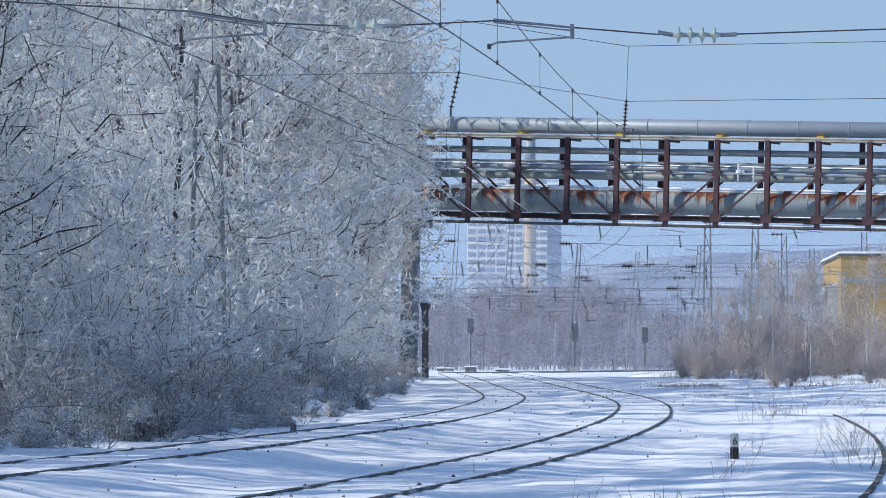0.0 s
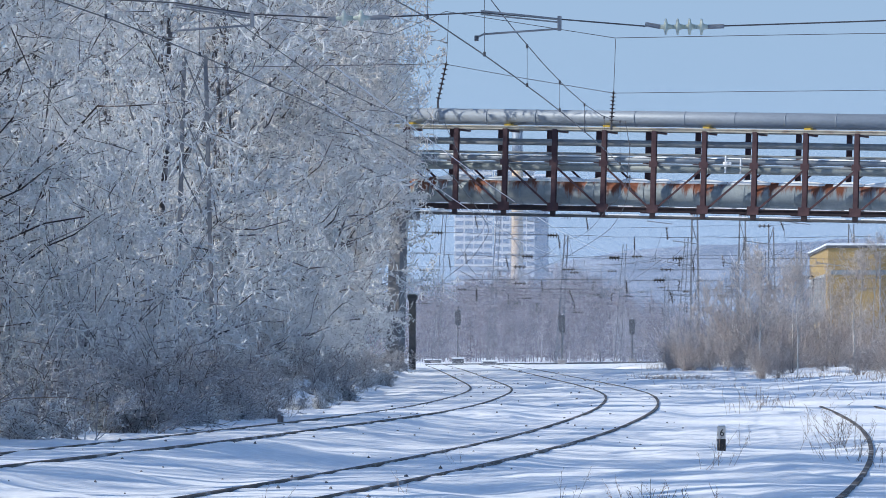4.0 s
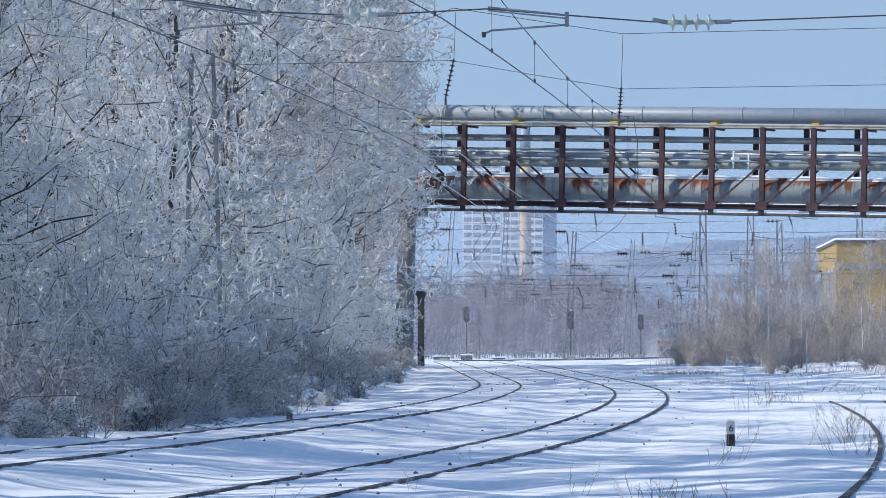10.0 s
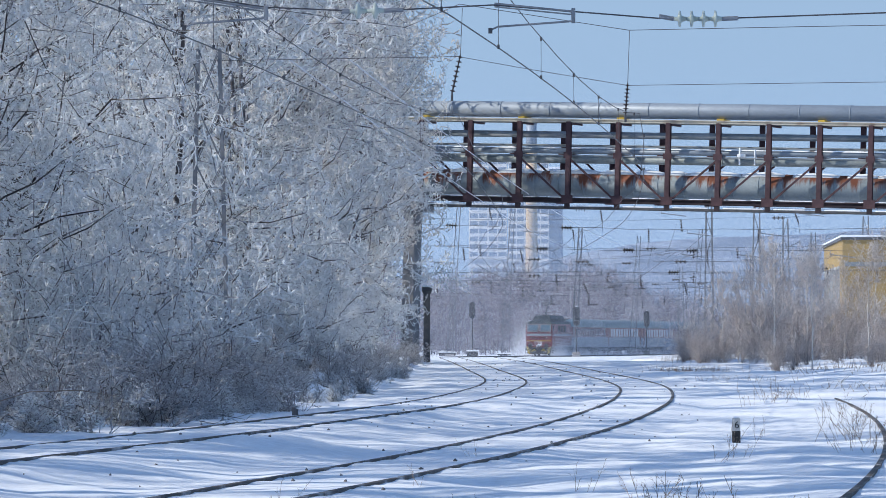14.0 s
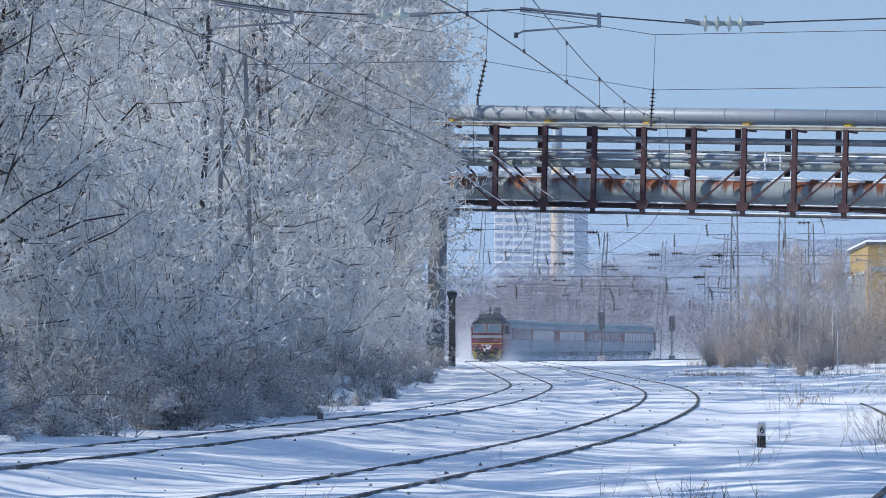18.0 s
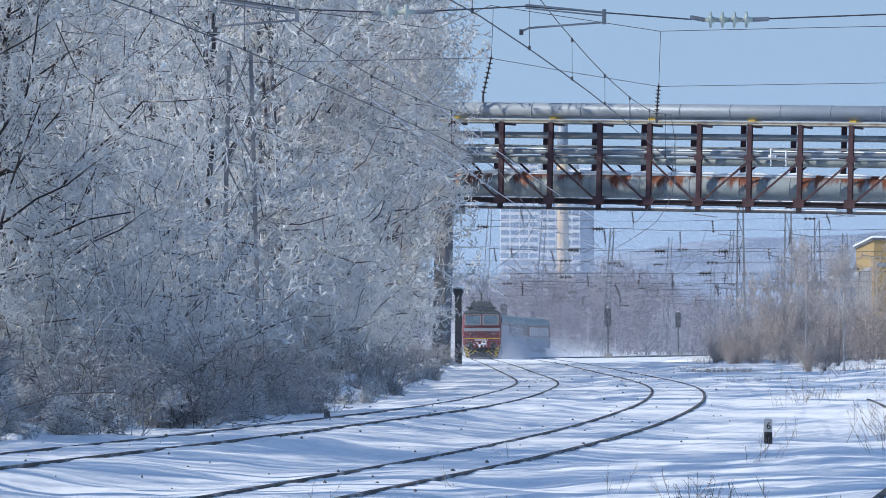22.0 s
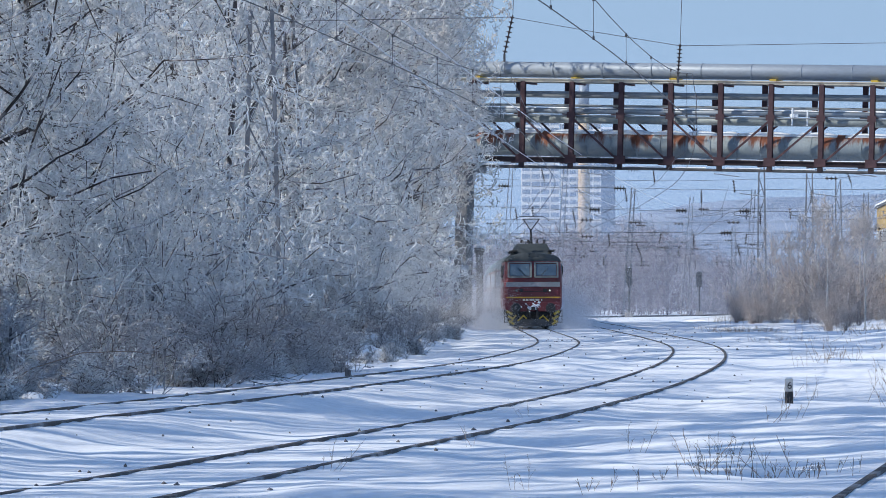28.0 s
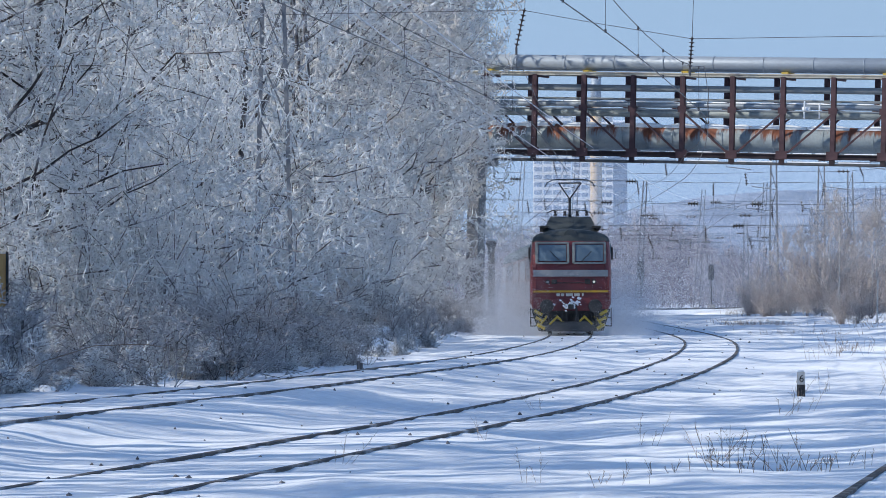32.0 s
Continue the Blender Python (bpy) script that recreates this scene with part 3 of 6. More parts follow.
    low = [tree_meshes(60 + k, 1.6, 1.3, 13, 3, 4, 2, bows=5, thick=0.02, sl=0.55, twig_r=0.0155, up=0.15, wild=0.3, tl=0.32, gap=0.2, curl=0.8, bare=0.008, frost=(FROST_DIM, FROST, FROST)[k], leader=False, fan=True) for k in range(3)]
    spots = []
    for i in range(270):
        y = 62 + 275 * (i / 270) ** 1.35
        far = min(1, max(0, (y - 130) / 70))
        spots.append((float(EDGE_X(y)) - rng.uniform(-0.9, 2.4) - 0.9 * far, y, rng.uniform(0.3, 1.15) * (1 - 0.2 * far), rng.uniform(0.7, 1.1)))
    # a thicker fringe where the wood comes down to the rails
    for i in range(46):
        y = 73 + 45 * i / 46
        spots.append((float(EDGE_X(y)) - rng.uniform(-0.9, 1.5), y, rng.uniform(0.6, 1.15), rng.uniform(0.7, 1.1)))
    scatter(rng, "frosted_shrub", low, spots, "leafless shrub with frosted twigs in snow below the trees", "shrub", "shrubs along the wood")


def bushes_on_the_right():
    rng = np.random.RandomState(8)
    kinds = [tree_meshes(80 + k, 5.2, 2.2, 13, 3, 3, 2, bows=4, thick=0.035, twig_r=0.0125, up=0.3, frost=TWIG, bark=BARK, fan=True, leader=False, wild=0.2, tl=0.5, gap=0.15) for k in range(3)]
    spots = []
    for i in range(98):
        y = 240 + 102 * (i / 97) ** 0.9
        x = 15.2 + rng.uniform(0, 1) * 13.5 + 0.012 * (y - 260)
        edge = min(1, max(0, (x - 14.0 - 0.012 * (y - 260)) / 3.0))
        spots.append((x, y, rng.uniform(0.8, 1.2) * (0.5 + 0.5 * edge) * (0.6 if y < 262 else 1) * (0.8 if x > 0.0705 * y else 1.15 if 17 < x < 23 else 1), rng.uniform(0.95, 1.3)))
    spots += [(14.1 + 0.35 * (i % 4), 300 + 5 * i, 0.5 + 0.06 * (i % 4), 1.1) for i in range(8)]
    scatter(rng, "bare_bush", kinds, spots, "tall leafless grey-brown bush with a trace of frost", "bush", "bushes beside the yard")
    young = [tree_meshes(90 + k, 7.2, 2.7, 13, 3, 2, 2, thick=0.05, twig_r=0.009, up=0.25, low=0.3, frost=TWIG, bark=BIRCH, wild=0.14, tl=0.6) for k in range(2)]
    spots = [(15.9 + rng.uniform(0, 9.5), 268 + 6.5 * i, rng.uniform(0.72, 1.0), rng.uniform(0.95, 1.1)) for i in range(11)]
    spots += [(17.0, 252, 0.8, 1.05), (19.9, 256, 0.86, 1.05)]
    scatter(rng, "young_birch", young, spots, "slim young birch with pale bark and bare upright twigs", "tree", "young birches beside the yard")


wood_on_the_left()
bushes_on_the_right()


# ---- pipe bridge over the tracks ----
def rusty_cladding():
    """Grey-blue sheet metal with rust runs hanging from its upper edge."""
    m = mat("rusty_duct", (0.23, 0.28, 0.31), (0.33, 0.37, 0.39), 0.8, 0.75, 0.1, bump=0.2, fine=9)
    nt = m.node_tree
    bs = nt.nodes["Principled BSDF"]
    old = bs.inputs["Base Color"].links[0].from_socket
    tc, mp, n = nt.nodes.new("ShaderNodeTexCoord"), nt.nodes.new("ShaderNodeMapping"), nt.nodes.new("ShaderNodeTexNoise")
    mp.inputs["Scale"].default_value = (1.0, 0.2, 0.16)
    nt.links.new(tc.outputs["Object"], mp.inputs["Vector"])
    nt.links.new(mp.outputs["Vector"], n.inputs["Vector"])
    n.inputs["Scale"].default_value, n.inputs["Detail"].default_value, n.inputs["Roughness"].default_value = 1.25, 7, 0.7
    sep, drop, add, rng = nt.nodes.new("ShaderNodeSeparateXYZ"), nt.nodes.new("ShaderNodeMapRange"), nt.nodes.new("ShaderNodeMath"), nt.nodes.new("ShaderNodeMapRange")
    nt.links.new(tc.outputs["Object"], sep.inputs["Vector"])
    nt.links.new(sep.outputs["Z"], drop.inputs["Value"])
    drop.inputs["From Min"].default_value, drop.inputs["From Max"].default_value = 0.55, 1.75
    drop.inputs["To Min"].default_value, drop.inputs["To Max"].default_value = -0.16, 0.13
    nt.links.new(drop.outputs["Result"], add.inputs[0])
    nt.links.new(n.outputs["Fac"], add.inputs[1])
    rng.inputs["From Min"].default_value, rng.inputs["From Max"].default_value = 0.49, 0.60
    nt.links.new(add.outputs["Value"], rng.inputs["Value"])
    mix = nt.nodes.new("ShaderNodeMix")
    mix.data_type = "RGBA"
    mix.inputs["B"].default_value = (0.20, 0.075, 0.045, 1)
    nt.links.new(rng.outputs["Result"], mix.inputs["Factor"])
    nt.links.new(old, mix.inputs["A"])
    nt.links.new(mix.outputs["Result"], bs.inputs["Base Color"])
    return m


def long_tube(x0, x1, y, z, r, n=16, seams=0.0):
    """A pipe along the bridge, with raised seams where its sheets lap."""
    s = Shape()
    s.tube([(x0, y, z), (x1, y, z)], r, n)
    if seams:
        x = x0 + seams / 2
        while x < x1:
            s.tube([(x - 0.03, y, z), (x + 0.03, y, z)], r + 0.02, n)
            x += seams
    return s


def build_bridge():
    yaw = math.degrees(math.atan2(-8.0, 22.6))
    rnd = random.Random(3)
    m = Matrix.Translation((1.44, 316.0, 9.6)) @ pose(0, 0, 0, 0, 1.55, yaw)
    b = thing("pipe_bridge", "rusty steel lattice bridge carrying snow-capped pipes over the tracks", "pipe bridge", m)
    x0, x1, depth = -12.0, 42.0, 2.4
    for y in (0.0, depth):
        part("bottom_chord", Shape().box(x0, x1, y - 0.12, y + 0.12, 0.0, 0.06).box(x0, x1, y - 0.03, y + 0.03, 0.06, 0.2).box(x0, x1, y - 0.12, y + 0.12, 0.2, 0.26), CHORD, b, "dark rusty bottom chord")
        part("middle_rail", Shape().box(x0, x1, y - 0.04, y + 0.04, 2.66, 2.74), PIPE_DARK, b)
        part("top_beam", Shape().box(x0, x1, y - 0.1, y + 0.1, 4.62, 4.68).box(x0, x1, y - 0.03, y + 0.03, 4.68, 4.76).box(x0, x1, y - 0.1, y + 0.1, 4.76, 4.82), BEAM, b, "pale painted top beam")
    post = Shape().box(-0.14, 0.14, -0.13, -0.1, 0.2, 4.66).box(-0.02, 0.02, -0.1, 0.1, 0.2, 4.66).box(-0.14, 0.14, 0.1, 0.13, 0.2, 4.66)
    post.box(-0.34, 0.34, -0.15, -0.13, -0.06, 0.42).box(-0.26, 0.26, -0.15, -0.13, 2.55, 2.9)
    pm = post.mesh("post", RUST)
    cross = [Shape().box(-0.07, 0.07, 0.13, depth - 0.13, z, z + 0.11).mesh("crossbeam", RUST) for z in (4.5, 0.07, 2.7)]
    for i in range(-4, 14):
        for y, dx in ((0.0, 0.0), (depth, -1.1)):
            o = new("post", pm)
            o.parent, o.location = b, (3.0 * i + dx, y, 0)
        for c in cross:
            o = new("crossbeam", c)
            o.parent, o.location = b, (3.0 * i, 0, 0)
        a, c = 3.0 * i, 3.0 * (i + 1)
        for y in (0.0, depth):
            if i <= 3:
                part("diagonal", Shape().bar((a, y - 0.05, 2.6), (c - 0.25, y - 0.05, 0.25), 0.07, 0.11), RUST, b)
            else:
                part("diagonal", Shape().bar((a + 0.25, y - 0.05, 0.25), (c, y - 0.05, 2.6), 0.07, 0.11), RUST, b)
        if i % 2:
            part("pipe_saddle", Shape().box(a - 0.3, a + 0.1, 0.55, 1.85, 4.82, 4.95), YELLOW_PAINT, b, "yellow pipe saddle")
    part("main_pipe", long_tube(x0, x1, 1.2, 5.36, 0.46, 24, 3.0), PIPE_GREY, b, "wide grey sheet-clad pipe", True)
    part("upper_pipe", long_tube(x0, x1, 0.7, 3.92, 0.19, 14, 6.0), PIPE_DARK, b, "slim dark lagged pipe", True)
    part("thin_pipe", long_tube(x0, x1, 0.5, 3.24, 0.04, 8), PIPE_DARK, b)
    part("thin_pipe", long_tube(x0, x1, 1.7, 3.34, 0.05, 8), PIPE_DARK, b)
    part("middle_pipe", long_tube(x0, x1, 0.75, 2.98, 0.17, 14, 6.0), PIPE_GREY, b, "grey pipe capped with snow", True)
    part("lower_pipe", long_tube(x0, x1, 1.0, 2.5, 0.23, 14, 6.0), PIPE_BLUE, b, "blue-grey lagged pipe", True)
    part("duct", long_tube(x0, x1, 1.2, 1.08, 0.74, 26, 1.5), rusty_cladding(), b, "wide rusting blue-grey lagged pipe", True)
    # snow lying along the pipes and the walkway
    for y, z, w, h in ((1.2, 1.78, 0.52, 0.17), (0.75, 3.13, 0.13, 0.07), (1.0, 2.71, 0.15, 0.06)):
        x = x0
        while x < x1:
            n = rnd.uniform(1.0, 3.4)
            e = min(x + n, x1)
            k = [x + (e - x) * j / 5 for j in range(6)]
            hh = [h * f * rnd.uniform(0.75, 1.2) for f in (0.12, 0.8, 1.0, 0.95, 0.75, 0.1)]
            s = Shape()
            s.rings([[(q, y - w, z - 0.12), (q, y - w * 0.6, z + a * 0.7), (q, y, z + a), (q, y + w * 0.6, z + a * 0.7), (q, y + w, z - 0.12)] for q, a in zip(k, hh)])
            x = e + rnd.choice((0.02, 0.05, 0.5))
            part("snow_cap", s, SNOWCAP, b, "", True)
    x = x0
    while x < x1:
        n = rnd.uniform(0.8, 2.2)
        s = Shape().box(x, x + n, -0.09, 0.09, 0.26, 0.26 + rnd.uniform(0.03, 0.07), 0.015)
        part("snow_cap", s, SNOWCAP, b)
        x += n + rnd.uniform(0.1, 0.9)
    part("valve", Shape().box(16.0, 16.5, 0.35, 0.55, 2.75, 2.95, 0.05).tube([(16.2, 0.25, 2.3), (16.2, 0.25, 3.3)], 0.05).tube([(17.1, 0.25, 2.3), (17.1, 0.25, 3.2)], 0.05), SNOWCAP, b, "snow-covered valve gear")
    for y in (0.0, depth):
        part("lower_rail", Shape().box(x0, x1, y - 0.07, y + 0.07, -0.36, -0.24), DARKPOST, b, "dark lower rail")
    for i in range(-4, 14):
        part("hanger_plate", Shape().box(3.0 * i - 0.16, 3.0 * i + 0.16, -0.11, 0.0, -0.36, -0.06, 0.01), CHORD, b)
        part("floor_snow", Shape().box(3.0 * i + 0.35, 3.0 * i + 2.2 + 0.25 * (i % 3), -0.06, 0.05, -0.24, -0.17, 0.02), SNOWCAP, b)
    part("walkway", Shape().box(x0, x1, 0.12, 0.5, 0.262, 0.3), GREYSTEEL, b)
    # piers
    for x, name in ((-3.55, "pier"), (40.0, "pier")):
        s = Shape()
        s.box(x - 0.36, x + 0.36, -0.3, 0.9, -9.75, -0.7, 0.03).box(x - 0.45, x + 0.45, -0.4, depth + 0.3, -0.7, -0.07, 0.03)
        part(name, s, PIER, b, "concrete column of the bridge, darkened for tree shade")


build_bridge()


def square_post():
    x, y = -1.05, 322.0
    z = float(ground_z(x, y))
    t = thing("capped_post", "dark square post with a snow-covered cap beside the bridge pier", "post", Matrix.Translation((x, y, z - 0.1)))
    part("shaft", Shape().box(-0.2, 0.2, -0.2, 0.2, 0, 4.2, 0.03), DARKPOST, t)
    part("cap", Shape().rings([[(-a, -a, z), (a, -a, z), (a, a, z), (-a, a, z)] for a, z in ((0.2, 4.1), (0.3, 4.35), (0.3, 4.55))]), DARKPOST, t)
    part("snow_cap", Shape().box(-0.29, 0.29, -0.29, 0.29, 4.55, 4.66, 0.04), SNOWCAP, t)


square_post()


# ---- overhead line ----
def wire(name, pts, r, label, material=None, sag=0.0, group=""):
    s = Shape()
    full = []
    for a, b in zip(pts[:-1], pts[1:]):
        a, b = Vector(a), Vector(b)
        for k in range(8):
            t = k / 8
            p = a.lerp(b, t)
            p.z -= sag * 4 * t * (1 - t)
            full.append(p)
    full.append(Vector(pts[-1]))
    s.tube(full, r, 5)
    ob = new(name, s.mesh(name, material or WIRE, True))
    return tagged(ob, label, "overhead wire", group)


def insulator_disks(parent, p, q, count, r, material, label):
    """A string of sheds from p to q."""
    p, q = Vector(p), Vector(q)
    d = (q - p)
    u = d.normalized()
    for k in range(count):
        c = p + d * ((k + 0.5) / count)
        s = Shape()
        w = d.length / count
        s.tube([c - u * w * 0.5, c - u * w * 0.2, c - u * w * 0.1, c + u * w * 0.05, c + u * w * 0.15, c + u * w * 0.5],
               [r * 0.25, r * 0.28, r, r * 0.95, r * 0.35, r * 0.25], 14)
        part("insulator_disk", s, material, parent, label if k == 0 else "", True)


def contact_z(y):
    return np.interp(y, (0, 80, 140, 200, 400), (6.2, 6.15, 6.0, 5.85, 5.8))


def messenger_z(y, ends):
    """Height of the carrying wire: high at its supports, low between."""
    for a, b in zip(ends[:-1], ends[1:]):
        if a <= y <= b:
            t = (y - a) / (b - a)
            return contact_z(y) + 0.55 + (0.85 if b < 150 else 0.4) * (2 * t - 1) ** 2
    return contact_z(y) + 1.0


def catenary(path, stag, ends, y0, y1, frosty):
    """Contact wire, carrying wire and droppers over one track."""
    t = thing("overhead_line", "black contact wire and carrying wire with droppers above the track", "overhead line", group="overhead lines")
    ks = np.arange(y0, y1 + 0.1, 60.0 / 8)
    xs = {float(e): float(path(e)) + stag * (-1) ** i for i, e in enumerate(ends)}
    ex = np.array(sorted(xs))
    fx = lambda y: float(np.interp(y, ex, [xs[float(e)] for e in ex])) * 0.5 + 0.5 * (float(path(y)))
    cw = [(fx(y), y, float(contact_z(y))) for y in ks]
    mw = [(fx(y), y, float(messenger_z(y, ends))) for y in ks]
    part("contact_wire", Shape().tube(cw, 0.011, 5), WIRE, t, "black contact wire")
    part("carrying_wire", Shape().tube(mw, 0.009, 5), WIREFROST if frosty else WIRE, t, "thin carrying wire")
    for y in np.arange(y0 + 4, min(y1, 150), 9.5):
        a, c = messenger_z(y, ends), contact_z(y)
        s = Shape().tube([(fx(y), y, c), (fx(y), y, a)], 0.006, 4)
        s.tube([(fx(y), y, c - 0.02), (fx(y), y, c + 0.05)], 0.02, 6).tube([(fx(y), y, a - 0.05), (fx(y), y, a + 0.02)], 0.02, 6)
        part("dropper", s, WIRE, t)


SPANS = (20, 76, 140, 200, 262, 330, 400, 470, 540, 610)
catenary(RIGHT_X, 0.15, SPANS, 24, 600, False)
catenary(LEFT_X, 0.15, SPANS, 24, 600, False)


def headspan_near():
    """The near cross rope with its insulators and registration arms."""
    y = 80.0
    t = thing("cross_span", "steel cross rope with pale glass insulators and registration arms", "overhead line", group="cross spans")
    P = lambda x, z: (x, y, z)
    pts = [(-9.2, 6.86), (-6.4, 6.78), (-3.75, 6.64), (-2.6, 6.47), (-1.4, 6.42), (-0.9, 6.42), (0.72, 6.5), (1.92, 6.4), (3.15, 6.3), (4.2, 6.3), (6.6, 6.38), (9.5, 6.5)]
    part("rope", Shape().tube([P(*p) for p in pts], 0.011, 6), WIRE, t, "dark steel rope")
    insulator_disks(t, P(-1.39, 6.41), P(-0.88, 6.42), 2, 0.12, PORCELAIN, "frosted glass insulator disk")
    insulator_disks(t, P(3.38, 6.29), P(4.08, 6.29), 4, 0.125, PORCELAIN, "frosted glass insulator disk")
    part("fitting", Shape().tube([P(3.16, 6.33), P(3.38, 6.29)], 0.035, 8).tube([P(4.08, 6.29), P(4.32, 6.3)], 0.035, 8), GREYSTEEL, t)
    part("fitting", Shape().tube([P(-1.5, 6.41), P(-1.39, 6.41)], 0.035, 8).tube([P(-0.88, 6.42), P(-0.6, 6.43)], 0.035, 8), GREYSTEEL, t)
    for x0, x1 in ((-3.76, -2.62), (0.74, 1.9)):
        z0, z1 = 6.62 if x0 < 0 else 6.52, 6.45 if x0 < 0 else 6.4
        part("upper_tube", Shape().tube([P(x0, z0), P(x1, z1)], 0.018, 8).tube([P(x0, z0 - 0.045), P(x1, z1 - 0.045)], 0.012, 8), GREYSTEEL, t)
        part("bracket", Shape().box(x1 - 0.03, x1 + 0.03, y - 0.03, y + 0.03, z1 - 0.17, z1 + 0.05, 0.01), GREYSTEEL, t, "steel bracket")
        part("registration_arm", Shape().tube([P(x1, z1 - 0.14), P(x0 + 0.05, z1 - 0.22), P(x0 - 0.06, z1 - 0.27)], 0.016, 8), GREYSTEEL, t, "pale registration arm")
        part("clamp", Shape().box(x0 - 0.09, x0 - 0.03, y - 0.03, y + 0.03, z1 - 0.32, z1 - 0.24), WIRE, t)


def headspan_mid():
    """The second cross span, with hanging insulators that carry the wires."""
    y = 140.0
    t = thing("cross_span", "thin cross ropes with hanging dark insulators above the tracks", "overhead line", group="cross spans")
    P = lambda x, z: (x, y, z)
    part("upper_rope", Shape().tube([P(-6, 10.3), P(-1.0, 9.6), P(0.4, 10.2), P(4.75, 9.52), P(9, 9.6), P(18, 9.75)], 0.009, 5), WIRE, t)
    part("lower_rope", Shape().tube([P(-6, 8.75), P(0.35, 8.85), P(2.3, 8.5), P(4.72, 8.1), P(9, 8.15), P(18, 8.25)], 0.008, 5), WIRE, t)
    for xa, xb, za, zb in ((0.42, 0.2, 8.9, 7.9), (4.72, 4.66, 8.15, 7.35)):
        insulator_disks(t, P(xa, za), P(xb, zb), 8, 0.075, DARKINS, "brown ribbed insulator")
        part("hanger", Shape().tube([P(xa + 0.05, 10.1 if xa < 1 else 9.5), P(xa, za)], 0.008, 5), WIRE, t)
        part("clamp", Shape().tube([P(xb, zb), P(xb, zb - 0.2)], 0.03, 6), WIRE, t)


headspan_near()
headspan_mid()


def lattice_mast(height, w0, w1, arm=0, arm_z=0.8):
    """A tapered four-legged lattice mast, as parts."""
    legs, brace = [], Shape()
    for sx, sy in ((-1, -1), (1, -1), (1, 1), (-1, 1)):
        legs.append(Shape().bar((sx * w0, sy * w0, 0), (sx * w1, sy * w1, height), 0.085))
    n = max(6, int(height / 1.5))
    for k in range(n):
        a, b = k / n, (k + 1) / n
        wa, wb = w0 + (w1 - w0) * a, w0 + (w1 - w0) * b
        f = 1 if k % 2 else -1
        brace.bar((-f * wa, -wa, a * height), (f * wb, -wb, b * height), 0.035).bar((-f * wa, wa, a * height), (f * wb, wb, b * height), 0.035)
        brace.bar((-wa, -f * wa, a * height), (-wb, f * wb, b * height), 0.022).bar((wa, -f * wa, a * height), (wb, f * wb, b * height), 0.022)
    return legs, brace


def far_masts():
    rnd = random.Random(11)
    spots = [(0.6, 640, 17.6, 1), (7.0, 642, 20.5, 1), (15.2, 645, 15.2, 1), (22.2, 646, 14.2, 1), (27.8, 640, 10.5, 0), (29.4, 644, 15.0, 1),
             (20.4, 420, 12.6, 0), (24.0, 420, 12.8, 0), (29.5, 470, 12.0, 0)] + [(x, y, 11.5, 0) for y in (385, 440, 500, 555, 610) for x in (-7.5, 34.0)]
    for x, y, h, arm in spots:
        z = float(rail_base(y)) - 0.15
        t = thing("catenary_mast", "slim grey steel lattice mast with wire brackets, dusted with frost", "mast", Matrix.Translation((x, y, z)) @ pose(0, 0, 0, 0, 3.6 if arm else rnd.uniform(-0.8, 0.8), rnd.uniform(-8, 8)), group="far catenary masts")
        legs, brace = lattice_mast(h, 0.36, 0.2)
        for l in legs:
            part("leg", l, MASTSTEEL, t)
        part("bracing", brace, MASTSTEEL, t)
        part("footing", Shape().box(-0.5, 0.5, -0.5, 0.5, -0.3, 0.25, 0.05), CONCRETE, t)
        if arm:
            part("bracket_arm", Shape().tube([(0, 0, h * 0.62), (-2.2, 0, h * 0.6)], 0.035, 6).tube([(0, 0, h * 0.8), (-2.1, 0, h * 0.6)], 0.025, 6), GREYSTEEL, t)
            insulator_disks(t, (-0.5, 0, h * 0.615), (-1.0, 0, h * 0.612), 3, 0.12, DARKINS, "dark insulator")


def far_ropes():
    rnd = random.Random(5)
    for y, zs in ((385, (6.3, 7.4, 10.4)), (440, (6.0, 7.6, 9.4)), (500, (5.8, 6.8, 8.7)), (555, (6.0, 7.0, 8.0)), (610, (5.8, 6.8, 8.2))):
        for z in zs:
            a, b = -7.5, 34.0
            t = thing("cross_span", "frosted cross rope with insulator strings over the far tracks", "overhead line", group="cross spans")
            za, zb = z + rnd.uniform(-0.3, 0.5), z + rnd.uniform(-0.3, 0.5)
            pts = [(a + (b - a) * k / 12, y, za + (zb - za) * k / 12 - 0.5 * (1 - (2 * k / 12 - 1) ** 2) + rnd.uniform(-0.08, 0.08)) for k in range(13)]
            part("rope", Shape().tube(pts, 0.016, 4), WIRE, t)
            for k in sorted(rnd.sample(range(1, 12), 4)):
                p = Vector(pts[k])
                if rnd.random() < 0.5:
                    insulator_disks(t, p - Vector((0.45, 0, 0)), p + Vector((0.45, 0, 0)), 3, 0.15, DARKINS, "dark insulator disk")
                else:
                    insulator_disks(t, p, p - Vector((rnd.uniform(-0.1, 0.15), 0, 0.9)), 4, 0.11, DARKINS, "dark hanging insulator")
    for k in range(26):
        x = rnd.uniform(-4, 26)
        y0, y1 = rnd.choice(((330, 440), (385, 500), (440, 555), (500, 640)))
        z = rnd.uniform(5.8, 8.6)
        wire("line_wire", [(x, y0, z), (x + rnd.uniform(-3, 8), y1, z + rnd.uniform(-1.0, 1.2))], 0.014, "thin frosted line wire above the far yard", WIRE, 0.2, "far line wires")
    # frosted feeder wires that run past the bridge to the far masts
    wire("feeder_wire", [(-4.0, 140, 10.0), (23.6, 684, 13.0)], 0.02, "white frosted feeder wire running past the bridge", WIREFROST, 1.2, "frosted wires")
    wire("feeder_wire", [(-4.0, 140, 8.8), (16.4, 686, 13.0)], 0.02, "white frosted feeder wire running past the bridge", WIREFROST, 1.0, "frosted wires")


